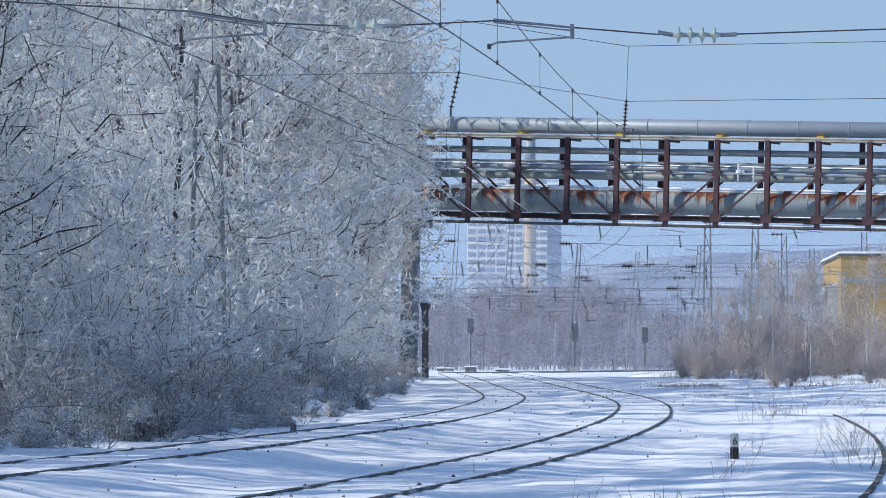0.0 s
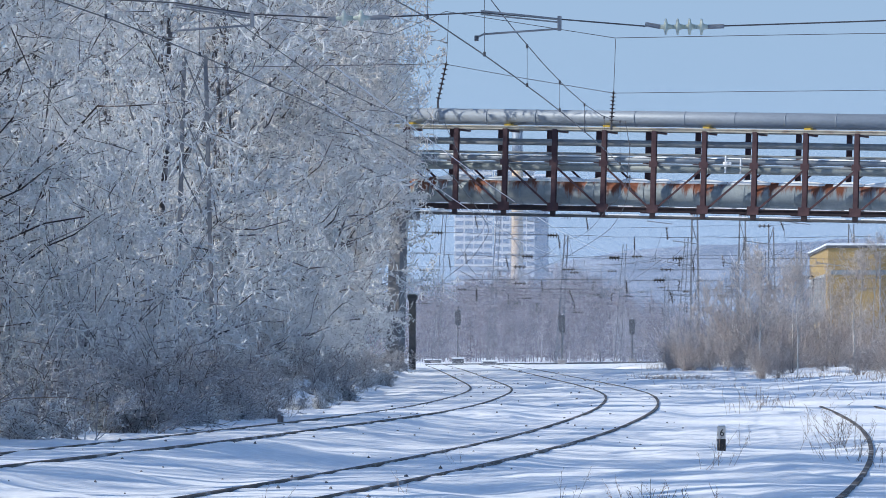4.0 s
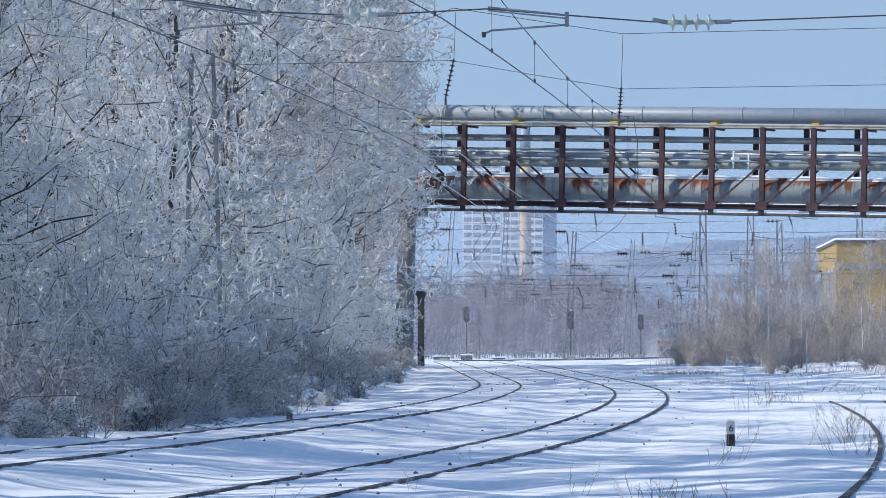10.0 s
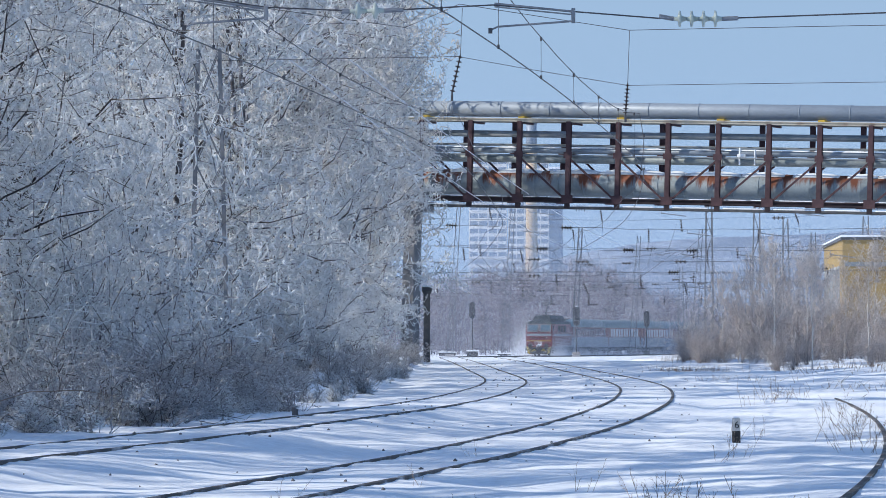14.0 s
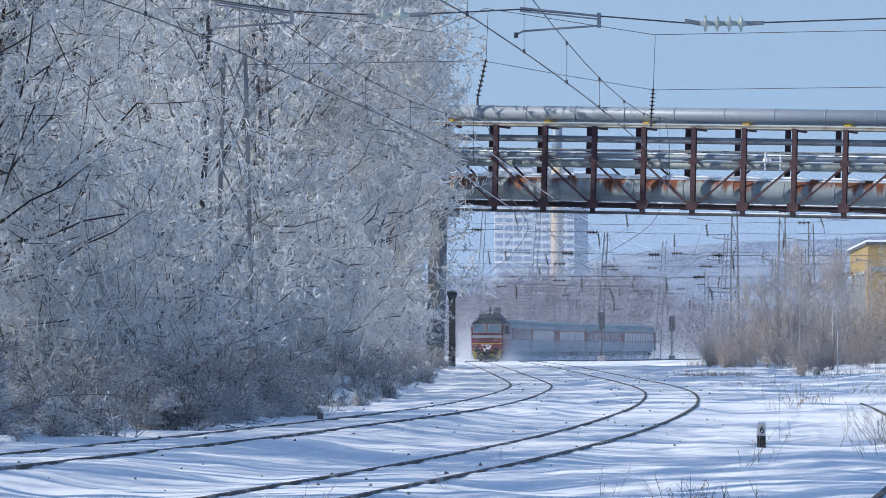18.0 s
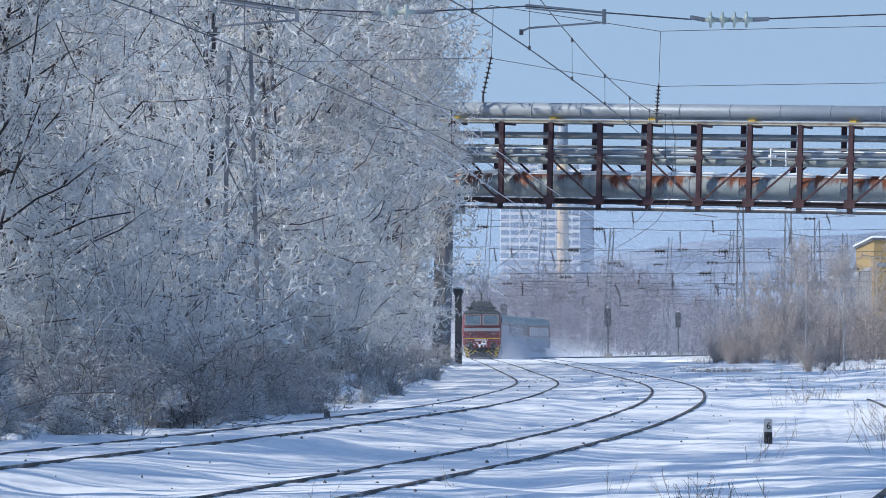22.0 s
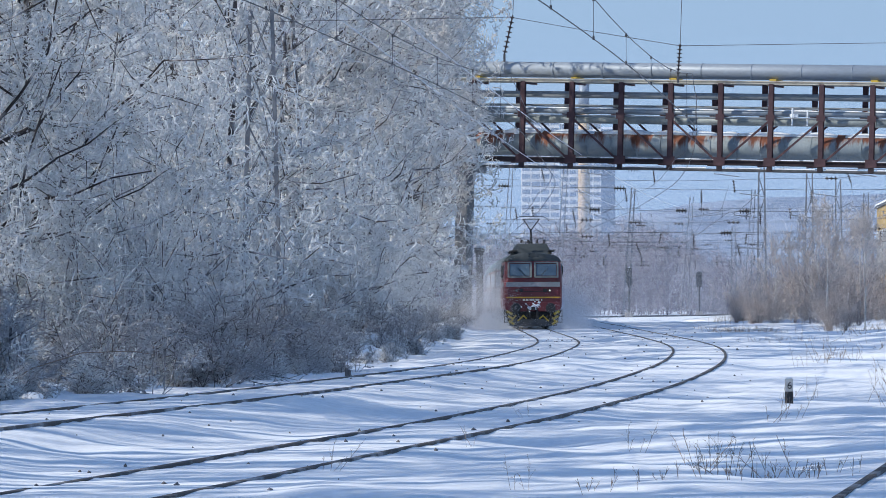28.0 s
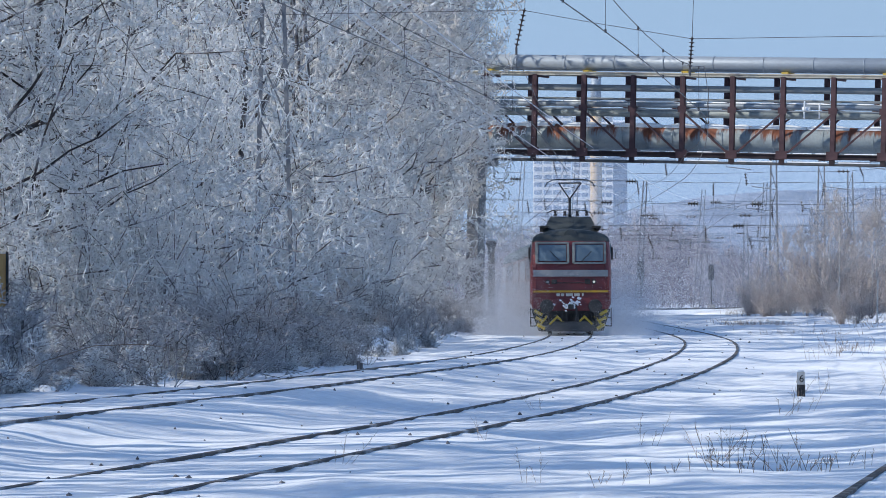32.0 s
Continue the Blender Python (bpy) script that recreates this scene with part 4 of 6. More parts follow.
def yard_spans():
    """Cross ropes right behind the bridge: heights at both ends, then level strings of disks and hanging insulators at their x."""
    rnd = random.Random(17)
    y = 352.0
    rows = (
        (10.3, 10.0, (8.8, 18.6), (2.9, 10.1, 22.6)),
        (9.1, 8.7, (0.45, 7.9), (8.3, 13.2, 20.3)),
        (7.7, 7.3, (6.3, 11.9, 16.0), (1.2, 4.9, 17.0)),
        (6.0, 6.1, (14.8,), (7.2, 12.7)),
        (5.5, 5.4, (), (3.0, 9.0, 15.5)),
    )
    for za, zb, level, hanging in rows:
        t = thing("cross_span", "dark cross rope with insulator strings over the far tracks", "overhead line", group="cross spans")
        sag = rnd.uniform(0.15, 0.3)
        zz = lambda x: za + (zb - za) * (x + 6) / 40 - sag * (1 - ((x - 14) / 20) ** 2)
        part("rope", Shape().tube([(-6 + 2.0 * k, y, zz(-6 + 2.0 * k) + rnd.uniform(-0.05, 0.05)) for k in range(21)], 0.016, 5), WIRE, t)
        for x in level:
            insulator_disks(t, (x - 0.36, y - 0.03, zz(x - 0.36)), (x + 0.36, y - 0.03, zz(x + 0.36)), 4, 0.2, DARKINS, "dark insulator disk")
        for x in hanging:
            lean = rnd.uniform(-0.15, 0.3)
            insulator_disks(t, (x, y, zz(x) - 0.1), (x + lean, y, zz(x) - 0.85), 6, 0.1, DARKINS, "dark hanging insulator")
            part("hanger", Shape().tube([(x, y, zz(x) + 0.02), (x, y, zz(x) - 0.1)], 0.02, 5).tube([(x + lean, y, zz(x) - 0.85), (x + lean * 1.3, y, zz(x) - 1.5)], 0.014, 5), WIRE, t)
        for k in range(3):
            x = rnd.uniform(0, 26)
            part("registration_arm", Shape().tube([(x, y, zz(x) - 0.25), (x + 1.6, y, zz(x) - 0.45)], 0.03, 6).tube([(x, y, zz(x)), (x, y, zz(x) - 0.3)], 0.02, 5), GREYSTEEL, t)
    # contact wires that sweep across the yard with their droppers
    for xa, xb, za, drop in ((2.0, 12.0, 6.4, 1.1), (9.0, 21.0, 6.8, 1.3), (15.0, 20.0, 7.2, 1.4), (20.0, 34.0, 6.6, 1.2), (5.0, 22.0, 7.6, 1.2)):
        t = thing("overhead_line", "thin dark contact and carrying wires above the far yard", "overhead line", group="overhead lines")
        top, low = [], []
        for k in range(17):
            f = k / 16
            w = (4 * f) % 1.0
            p = (xa + (xb - xa) * f, 352 + 290 * f, za - 0.6 * f)
            low.append(p)
            top.append((p[0], p[1], p[2] + 0.35 + drop * (2 * w - 1) ** 2))
        part("contact_wire", Shape().tube(low, 0.016, 4), WIRE, t)
        part("carrying_wire", Shape().tube(top, 0.014, 4), WIRE, t)
        for a, c in list(zip(low, top))[1::2]:
            part("dropper", Shape().tube([a, c], 0.012, 4), WIRE, t)


far_masts()
far_ropes()
yard_spans()


def signal(x, y, h, base):
    t = thing("railway_signal", "dark colour-light signal on a slim mast, unlit", "railway signal", Matrix.Translation((x, y, base)), "far signals")
    part("mast", Shape().tube([(0, 0, -0.3), (0, 0, h - 0.4)], 0.075, 8), DARKPOST, t)
    n, w, a = 16, 0.36, 0.62
    loop = [(w * math.cos(k * 2 * math.pi / n), (a if math.sin(k * 2 * math.pi / n) > 0 else -a) + w * math.sin(k * 2 * math.pi / n)) for k in range(n)]
    part("backboard", Shape().rings([[(p, y2, h - 0.9 + q) for p, q in loop] for y2 in (-0.12, -0.08)]), DARKPOST, t, "oval black backboard")
    for k in range(3):
        part("lamp_hood", Shape().tube([(0, -0.34, h - 1.4 + 0.5 * k), (0, -0.1, h - 1.4 + 0.5 * k)], 0.13, 10), DARKPOST, t)
    part("ladder", Shape().bar((0.2, 0.1, 0.2), (0.2, 0.1, h - 1.2), 0.03).bar((-0.2, 0.1, 0.2), (-0.2, 0.1, h - 1.2), 0.03), GREYSTEEL, t)
    part("footing", Shape().box(-0.4, 0.4, -0.4, 0.4, -0.3, 0.3, 0.06), CONCRETE, t)
    part("snow_cap", Shape().box(-0.1, 0.1, -0.36, -0.06, h + 0.06, h + 0.12, 0.02), SNOWCAP, t)


signal(3.2, 630, 6.1, -0.35)
signal(13.55, 560, 4.85, -0.1)
signal(24.1, 650, 5.0, -0.2)


def equipment_box(x, y, w, h, base):
    t = thing("trackside_cabinet", "low grey trackside cabinet with a thick snow cap", "cabinet", Matrix.Translation((x, y, base)), "trackside cabinets")
    part("body", Shape().box(-w / 2, w / 2, -0.4, 0.4, 0, h, 0.03), DARKPOST, t)
    part("snow_cap", Shape().box(-w / 2 - 0.08, w / 2 + 0.08, -0.48, 0.48, h, h + 0.16, 0.09), SNOWCAP, t)


equipment_box(0.3, 642, 1.9, 0.35, -0.45)
equipment_box(3.2, 626, 1.3, 0.55, -0.45)
equipment_box(7.0, 640, 1.6, 0.15, -0.4)


# ---- far background ----
CHIMNEY = mat("chimney_concrete", (0.66, 0.47, 0.26), (0.58, 0.43, 0.26), 0.08, 0.9, fine=1.5)
PANEL = mat("wall_panels", (0.86, 0.80, 0.72), (0.76, 0.72, 0.67), 0.05, 0.85, fine=0.8)
PANEL_DARK = mat("wall_panels_blue", (0.20, 0.27, 0.36), (0.18, 0.25, 0.33), 0.05, 0.85, fine=0.8)
WINDOW = mat("window_glass", (0.17, 0.22, 0.29), (0.30, 0.34, 0.39), 0.3, 0.15, island=0.3, spec=0.6)
# both hill tones carry the blue of distance haze
HILL = mat("haze_blue_hill", (0.11, 0.135, 0.18), (0.30, 0.33, 0.38), 0.03, 0.95, fine=0.12, low=0.42, high=0.62, stretch=(1, 0.4, 2.5), bump=0.5)


def tower_block(x, y, w, d, h, material, floors, bays, label):
    t = thing("apartment_block", label, "building", Matrix.Translation((x, y, -8)), "far apartment blocks")
    part("wall", Shape().box(-w / 2, w / 2, 0, d, 0, h), material, t)
    part("roof", Shape().box(-w / 2 - 0.4, w / 2 + 0.4, -0.4, d + 0.4, h, h + 1.0), SNOWCAP, t)
    fh = h / floors
    gw = w / bays
    pane = Shape().box(-gw * 0.42, gw * 0.42, -0.35, -0.05, fh * 0.34, fh * 0.92).mesh("window", WINDOW)
    ledge = Shape().box(-gw * 0.45, gw * 0.45, -1.1, -0.03, 0, fh * 0.3).mesh("balcony", PANEL)
    for i in range(floors):
        for j in range(bays):
            if i * fh < 20:
                continue
            o = new("window", pane)
            o.parent, o.location = t, (-w / 2 + gw * (j + 0.5), 0, i * fh)
            if (j * 3 + i) % 4 == 1 and material is PANEL:
                o = new("balcony", ledge)
                o.parent, o.location = t, (-w / 2 + gw * (j + 0.5), 0, i * fh)


tower_block(20.0, 2500, 17.5, 14, 92, PANEL, 26, 4, "tall pale apartment tower seen through the frosty air")
tower_block(38.6, 2500, 18.5, 14, 90, PANEL, 26, 5, "tall pale apartment tower seen through the frosty air")
tower_block(51.5, 2520, 6.5, 14, 88, PANEL_DARK, 28, 4, "tall bluish apartment tower seen through the frosty air")


def chimney():
    t = thing("factory_chimney", "tall slim cream concrete chimney with a grey top", "chimney", Matrix.Translation((24.0, 1500, -5)))
    part("shaft", Shape().tube([(0, 0, 0), (0, 0, 20), (0, 0, 45), (0, 0, 58)], [1.9, 1.72, 1.6, 1.5], 24), CHIMNEY, t, "cream concrete shaft", True)
    part("crown", Shape().tube([(0, 0, 58), (0, 0, 66.5)], [1.52, 1.45], 24).tube([(0, 0, 65.6), (0, 0, 67.2)], [1.62, 1.62], 24), PIPE_GREY, t, "grey upper section", True)


chimney()


def far_hills():
    """Low wooded hills at the back of the yard."""
    xs = np.linspace(-900, 900, 181)
    for k, (y0, y1, h, seed) in enumerate(((1250, 1800, 31, 31), (2700, 3800, 60, 33))):
        ys = np.linspace(y0, y1, 14)
        x, y = np.meshgrid(xs, ys)
        t = np.clip((y - y0) / (y1 - y0) * 1.6, 0, 1)
        z = -6 + h * np.sin(t * np.pi / 2) * (0.72 + 0.28 * noise2(x * 0.008 + 3, y * 0.004, seed)) * (0.85 + 0.6 * k * np.clip((x + 60) / 420, 0, 1)) + 3.0 * noise2(x * 0.06, y * 0.03, seed + 1) * t
        i = (np.arange(13)[:, None] * 181 + np.arange(180)[None, :]).ravel()
        f = np.stack([i, i + 1, i + 182, i + 181], -1)
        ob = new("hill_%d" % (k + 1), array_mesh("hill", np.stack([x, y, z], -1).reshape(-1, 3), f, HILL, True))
        tagged(ob, "low wooded hill, haze blue put into its colour", "hill", kind="structure")


far_hills()


def far_wood():
    """The leafless wood that closes the yard: joined, past counting."""
    rng = np.random.RandomState(12)
    P, Q = [], []
    R = []
    for i in range(900):
        y = rng.uniform(690, 800)
        x = rng.uniform(-14, 118)
        lane = abs(x - float(LEFT_X(y)) - 2) < 7
        h = rng.uniform(8.5, 14.0) * (0.25 if lane and y < 720 else 1) * (0.95 + 0.2 * math.sin(x * 0.11)) * (1 - 0.18 * min(1, max(0, (x - 20) / 30)))
        n = 110
        base = np.array([x, y, -0.6])
        t = rng.uniform(0.05, 1, n)
        az, el = rng.uniform(0, 6.283, n), rng.uniform(-0.2, 1.3, n)
        d = np.stack([np.cos(az) * np.cos(el), np.sin(az) * np.cos(el), np.sin(el)], -1)
        p = base + np.stack([rng.normal(0, 0.7, n), rng.normal(0, 0.7, n), t * h * 0.75], -1)
        P.append(p), Q.append(p + d * (rng.uniform(0.5, 1.7, n) * h / 9)[:, None]), R.append(np.full(n, 0.05))
        P.append(base[None]), Q.append(base[None] + np.array([[rng.normal(0, 0.4), 0, h]])), R.append(np.array([0.08]))
    v, f = needles(np.concatenate(P), np.concatenate(Q), np.concatenate(R))
    ob = new("far_wood", array_mesh("far_wood", v, f, FROST_FAR))
    tagged(ob, "leafless grey-brown wood with frosted crowns beyond the yard", "wood", kind="stuff")


far_wood()


# ---- yellow works hall on the right ----
FRAME_GREY = mat("pale_frame", (0.45, 0.46, 0.47), (0.36, 0.37, 0.39), 3, 0.7)
YELLOW_WALL = mat("yellow_render", (0.38, 0.26, 0.10), (0.31, 0.22, 0.10), 0.4, 0.85, bump=0.2, fine=6)


def works_hall():
    t = thing("works_hall", "flat-roofed ochre-yellow factory hall with snow on its parapet", "building", Matrix.Translation((30.7, 420, -0.3)) @ pose(0, 0, 0, 0, 0, -2.0))
    w, d, h = 30.0, 41.0, 9.5
    s = Shape()
    s.box(0, w, 0, d, 0, h - 0.05)
    part("wall", s, YELLOW_WALL, t)
    part("parapet", Shape().box(-0.15, w + 0.15, -0.15, 0.35, h - 0.05, h + 0.15).box(-0.15, 0.35, 0.35, d, h - 0.05, h + 0.15), DARKPOST, t)
    part("snow_cap", Shape().box(-0.2, w + 0.2, -0.2, 0.4, h + 0.15, h + 0.3, 0.05).box(-0.2, 0.4, 0.4, d, h + 0.15, h + 0.3, 0.05), SNOWCAP, t)
    part("band", Shape().box(0.2, w, -0.06, 0, h - 2.1, h - 1.75), PIPE_DARK, t, "grey band of sheet metal")
    for k in range(6):
        wn_ = part("window", Shape().box(-0.09, -0.02, 5 + 6 * k, 8.2 + 6 * k, h - 5.5, h - 2.2), WINDOW, t)
        part("window_frame", Shape().box(-0.13, 0.0, 4.8 + 6 * k, 5 + 6 * k, h - 5.7, h - 2.0).box(-0.13, 0.0, 8.2 + 6 * k, 8.4 + 6 * k, h - 5.7, h - 2.0).box(-0.13, 0.0, 5 + 6 * k, 8.2 + 6 * k, h - 5.7, h - 5.5)
             .box(-0.13, 0.0, 5 + 6 * k, 8.2 + 6 * k, h - 2.2, h - 2.0).box(-0.11, 0, 6.5 + 6 * k, 6.6 + 6 * k, h - 5.5, h - 2.2), FRAME_GREY, wn_, "pale window frame")
    for k in range(3):
        part("downpipe", Shape().tube([(4 + 9 * k, -0.12, 0), (4 + 9 * k, -0.12, h - 0.3)], 0.07, 8), GREYSTEEL, t)


works_hall()


def haze_sheet(name, y0, fac, top, tone=(0.85, 0.9, 0.97)):
    """An added translucent sheet across the view that imitates distance haze."""
    m = bpy.data.materials.new("haze_film")
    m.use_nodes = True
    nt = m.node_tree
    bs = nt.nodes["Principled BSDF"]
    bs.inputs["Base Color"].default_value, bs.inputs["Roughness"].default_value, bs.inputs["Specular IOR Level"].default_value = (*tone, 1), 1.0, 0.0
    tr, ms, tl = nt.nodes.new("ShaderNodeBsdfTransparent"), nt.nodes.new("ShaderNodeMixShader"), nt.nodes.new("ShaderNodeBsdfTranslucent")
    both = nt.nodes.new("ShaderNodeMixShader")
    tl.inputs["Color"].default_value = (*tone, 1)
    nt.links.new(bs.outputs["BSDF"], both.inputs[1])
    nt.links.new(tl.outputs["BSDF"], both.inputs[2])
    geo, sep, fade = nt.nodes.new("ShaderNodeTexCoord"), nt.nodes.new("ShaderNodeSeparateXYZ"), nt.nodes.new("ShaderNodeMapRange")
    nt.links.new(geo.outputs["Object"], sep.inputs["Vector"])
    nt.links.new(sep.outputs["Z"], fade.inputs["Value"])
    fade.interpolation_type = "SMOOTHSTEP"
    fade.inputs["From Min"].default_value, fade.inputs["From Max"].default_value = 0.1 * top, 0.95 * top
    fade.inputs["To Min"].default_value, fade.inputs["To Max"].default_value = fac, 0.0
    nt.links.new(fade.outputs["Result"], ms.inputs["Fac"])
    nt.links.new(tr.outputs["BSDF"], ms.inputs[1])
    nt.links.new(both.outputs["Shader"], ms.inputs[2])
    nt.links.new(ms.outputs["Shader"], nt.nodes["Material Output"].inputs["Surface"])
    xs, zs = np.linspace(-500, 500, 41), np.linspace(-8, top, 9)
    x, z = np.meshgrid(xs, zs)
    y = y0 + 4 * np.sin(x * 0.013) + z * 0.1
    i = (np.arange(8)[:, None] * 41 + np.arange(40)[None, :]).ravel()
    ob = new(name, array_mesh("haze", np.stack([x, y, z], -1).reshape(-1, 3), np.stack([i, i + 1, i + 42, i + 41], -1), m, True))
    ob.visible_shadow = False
    tagged(ob, "added translucent sheet imitating haze, fading out upwards", "haze", kind="structure")


# stand-in haze: two sheets beyond the yard, two hung across it
haze_sheet("backdrop_1", 1060, 0.33, 70, (0.62, 0.74, 0.92))
haze_sheet("backdrop_2", 672, 0.18, 30, (0.66, 0.72, 0.86))
haze_sheet("backdrop_3", 545, 0.09, 26, (0.54, 0.58, 0.68))
haze_sheet("backdrop_4", 372, 0.06, 20, (0.54, 0.58, 0.68))


def lattice_pole():
    """Steel lattice mast among the front trees, which carries the cross span."""
    x, y = -5.75, 133.0
    z = float(ground_z(x, y))
    t = thing("lattice_mast", "pale grey steel lattice mast standing among frosted trees", "mast", Matrix.Translation((x, y, z - 0.2)))
    h, wa, wb = 8.4, 0.48, 0.26
    for sx in (-1, 1):
        for sy in (-1, 1):
            part("leg", Shape().bar((sx * wa, sy * wa, 0), (sx * wb, sy * wb, h), 0.075), MASTSTEEL, t)
    for k in range(6):
        a, c = k / 6, (k + 1) / 6
        p, q = wa + (wb - wa) * a, wa + (wb - wa) * c
        for sy in (-1, 1):
            part("brace", Shape().bar((-p, sy * p, a * h), (q, sy * q, c * h), 0.022), MASTSTEEL, t)
            part("brace", Shape().bar((p, sy * p, a * h), (-q, sy * q, c * h), 0.022), MASTSTEEL, t)


lattice_pole()


# ---- the train ----
LOCO_RED = mat("loco_red", (0.175, 0.034, 0.042), (0.13, 0.032, 0.04), 1.2, 0.45, bump=0.05, fine=14, spec=0.4)
LOCO_GREY = mat("loco_stripe_grey", (0.26, 0.28, 0.30), (0.21, 0.22, 0.24), 2, 0.55, fine=14)
LOCO_ROOF = mat("loco_roof", (0.035, 0.045, 0.05), (0.065, 0.075, 0.08), 1.2, 0.6, fine=14)
BLACK = mat("black_gear", (0.025, 0.025, 0.028), (0.06, 0.06, 0.062), 3, 0.7, bump=0.3, fine=20)
# the blue of the reflected sky is put into the glass colour
GLASS = mat("sky_tinted_glass", (0.09, 0.135, 0.18), (0.12, 0.17, 0.21), 1.0, 0.08, spec=0.7)
FRAME_PALE = mat("pale_window_frame", (0.23, 0.25, 0.25), (0.16, 0.18, 0.18), 4, 0.5)
HAZARD_Y = mat("hazard_yellow", (0.55, 0.40, 0.05), (0.40, 0.30, 0.06), 4, 0.6)
STRIPE_Y = mat("stripe_yellow", (0.60, 0.36, 0.04), (0.5, 0.3, 0.05), 4, 0.5)
WHITE_MARK = mat("white_marking", (0.6, 0.58, 0.55), (0.5, 0.48, 0.46), 6, 0.6)
LAMP_ON = mat("lit_headlamp", (0.9, 0.85, 0.7), glow=0.25)
LAMP_OFF = mat("unlit_lamp", (0.25, 0.25, 0.27), (0.35, 0.35, 0.36), 5, 0.15, spec=0.6)
CAR_RED = mat("coach_red", (0.16, 0.07, 0.07), (0.19, 0.10, 0.10), 0.7, 0.6, fine=8)
CAR_CREAM = mat("coach_band", (0.26, 0.13, 0.11), (0.32, 0.18, 0.16), 0.7, 0.6, fine=8)
# grey darkened and blued, in place of haze before the coaches
CAR_LOWER = mat("coach_hazy_grey", (0.30, 0.34, 0.38), (0.25, 0.28, 0.32), 0.7, 0.6, fine=8)
FROSTED_PANE = mat("frosted_pane", (0.46, 0.50, 0.54), (0.36, 0.40, 0.44), 2, 0.35, spec=0.5)
CAR_ROOF = mat("coach_roof", (0.16, 0.22, 0.25), (0.22, 0.28, 0.30), 0.5, 0.6, fine=8)


def loco():
    """A twin-cab electric locomotive; its front looks to -y."""
    t = thing("electric_locomotive", "dark red electric locomotive, grey stripe, one pantograph raised", "locomotive")
    hl = 8.1

    def front(z, k):
        """How far the cab's front leans back at height z."""
        return 0.30 * max(0.0, z - 2.5) ** 1.2 + k

    prof = [(-1.40, 0.98), (-1.46, 1.2), (-1.47, 2.2), (-1.45, 2.9), (-1.40, 3.42), (1.40, 3.42), (1.45, 2.9), (1.47, 2.2), (1.46, 1.2), (1.40, 0.98)]
    loops = []
    for k, sx in ((0.0, 0.86), (0.05, 0.94), (0.16, 0.985), (0.4, 1.0), (1.5, 1.0)):
        loops.append([(x * sx, -hl + front(z, k) if k < 1.5 else -hl + 1.5, z) for x, z in prof])
    loops += [[(x, -y, z) for x, y, z in loop] for loop in loops[::-1]]
    part("body", Shape().rings(loops), LOCO_RED, t, "dark red body shell")
    arc = [(1.42 * math.cos(a), 3.42 + 0.47 * math.sin(a) ** 0.8 if math.sin(a) > 0 else 3.42) for a in [math.pi * j / 12 for j in range(13)]]
    rl = []
    for y, sx, sz in ((-hl + 0.30, 0.97, 0.12), (-hl + 0.36, 1.0, 0.55), (-hl + 0.6, 1.0, 0.9), (-hl + 1.2, 1.0, 1.0), (-hl + 2.2, 1.0, 1.0)):
        rl.append([(x * sx, y, 3.40 + (z - 3.42) * sz) for x, z in arc])
    rl += [[(x, -y, z) for x, y, z in loop] for loop in rl[::-1]]
    part("roof", Shape().rings(rl), LOCO_ROOF, t, "dark grey-green roof", True)
    y0 = -hl
    # big cab windows, leaning with the front
    for sx in (-1, 1):
        def pt(x, z, d=0.0):
            return (x, y0 + front(z, 0.0) - d - 0.008, z)
        xa, xb = sorted((sx * 0.10, sx * 1.24))
        za, zb = 2.62, 3.36
        w = part("cab_window", Shape().add([pt(xa + 0.07, za + 0.07, 0.02), pt(xb - 0.07, za + 0.07, 0.02), pt(xb - 0.07, zb - 0.07, 0.02), pt(xa + 0.07, zb - 0.07, 0.02),
                 pt(xa + 0.07, za + 0.07, -0.06), pt(xb - 0.07, za + 0.07, -0.06), pt(xb - 0.07, zb - 0.07, -0.06), pt(xa + 0.07, zb - 0.07, -0.06)],
                 [(0, 1, 2, 3), (7, 6, 5, 4), (0, 4, 5, 1), (1, 5, 6, 2), (2, 6, 7, 3), (3, 7, 4, 0)]), GLASS, t)
        s = Shape()
        for a, b in ((pt(xa, za, 0.03), pt(xb, za, 0.03)), (pt(xa, zb, 0.03), pt(xb, zb, 0.03)), (pt(xa, za, 0.03), pt(xa, zb, 0.03)), (pt(xb, za, 0.03), pt(xb, zb, 0.03))):
            s.bar(a, b, 0.09, 0.07)
        part("window_frame", s, FRAME_PALE, w, "pale window frame")
        part("wiper", Shape().bar(pt(sx * 0.4, 2.7, 0.08), pt(sx * 0.75, 3.05, 0.08), 0.02), BLACK, w)
        lamp = part("headlamp", Shape().tube([(sx * 0.84, y0 - 0.09, 1.94), (sx * 0.84, y0 + 0.04, 1.94)], 0.045, 16), LAMP_ON if sx > 0 else LAMP_OFF, t, "lit headlamp" if sx > 0 else "unlit headlamp")
        part("lamp_ring", Shape().tube([(sx * 0.84, y0 - 0.07, 1.94), (sx * 0.84, y0 + 0.04, 1.94)], 0.085, 16), BLACK, lamp)
        part("marker_lamp", Shape().box(min(sx * 0.5, sx * 0.7), max(sx * 0.5, sx * 0.7), y0 - 0.06, y0 + 0.03, 1.86, 2.02, 0.02), BLACK, t, "dark square marker lamp")
        part("buffer", Shape().tube([(sx * 0.875, y0 - 0.62, 1.06), (sx * 0.875, y0 - 0.57, 1.06), (sx * 0.875, y0 - 0.56, 1.06), (sx * 0.875, y0 + 0.1, 1.06)], [0.24, 0.25, 0.11, 0.13], 18), BLACK, t, "round black buffer")
        part("mirror", Shape().box(sx * 1.5 - 0.04, sx * 1.5 + 0.04, y0 + 0.75, y0 + 0.9, 2.75, 3.2, 0.01), BLACK, t)
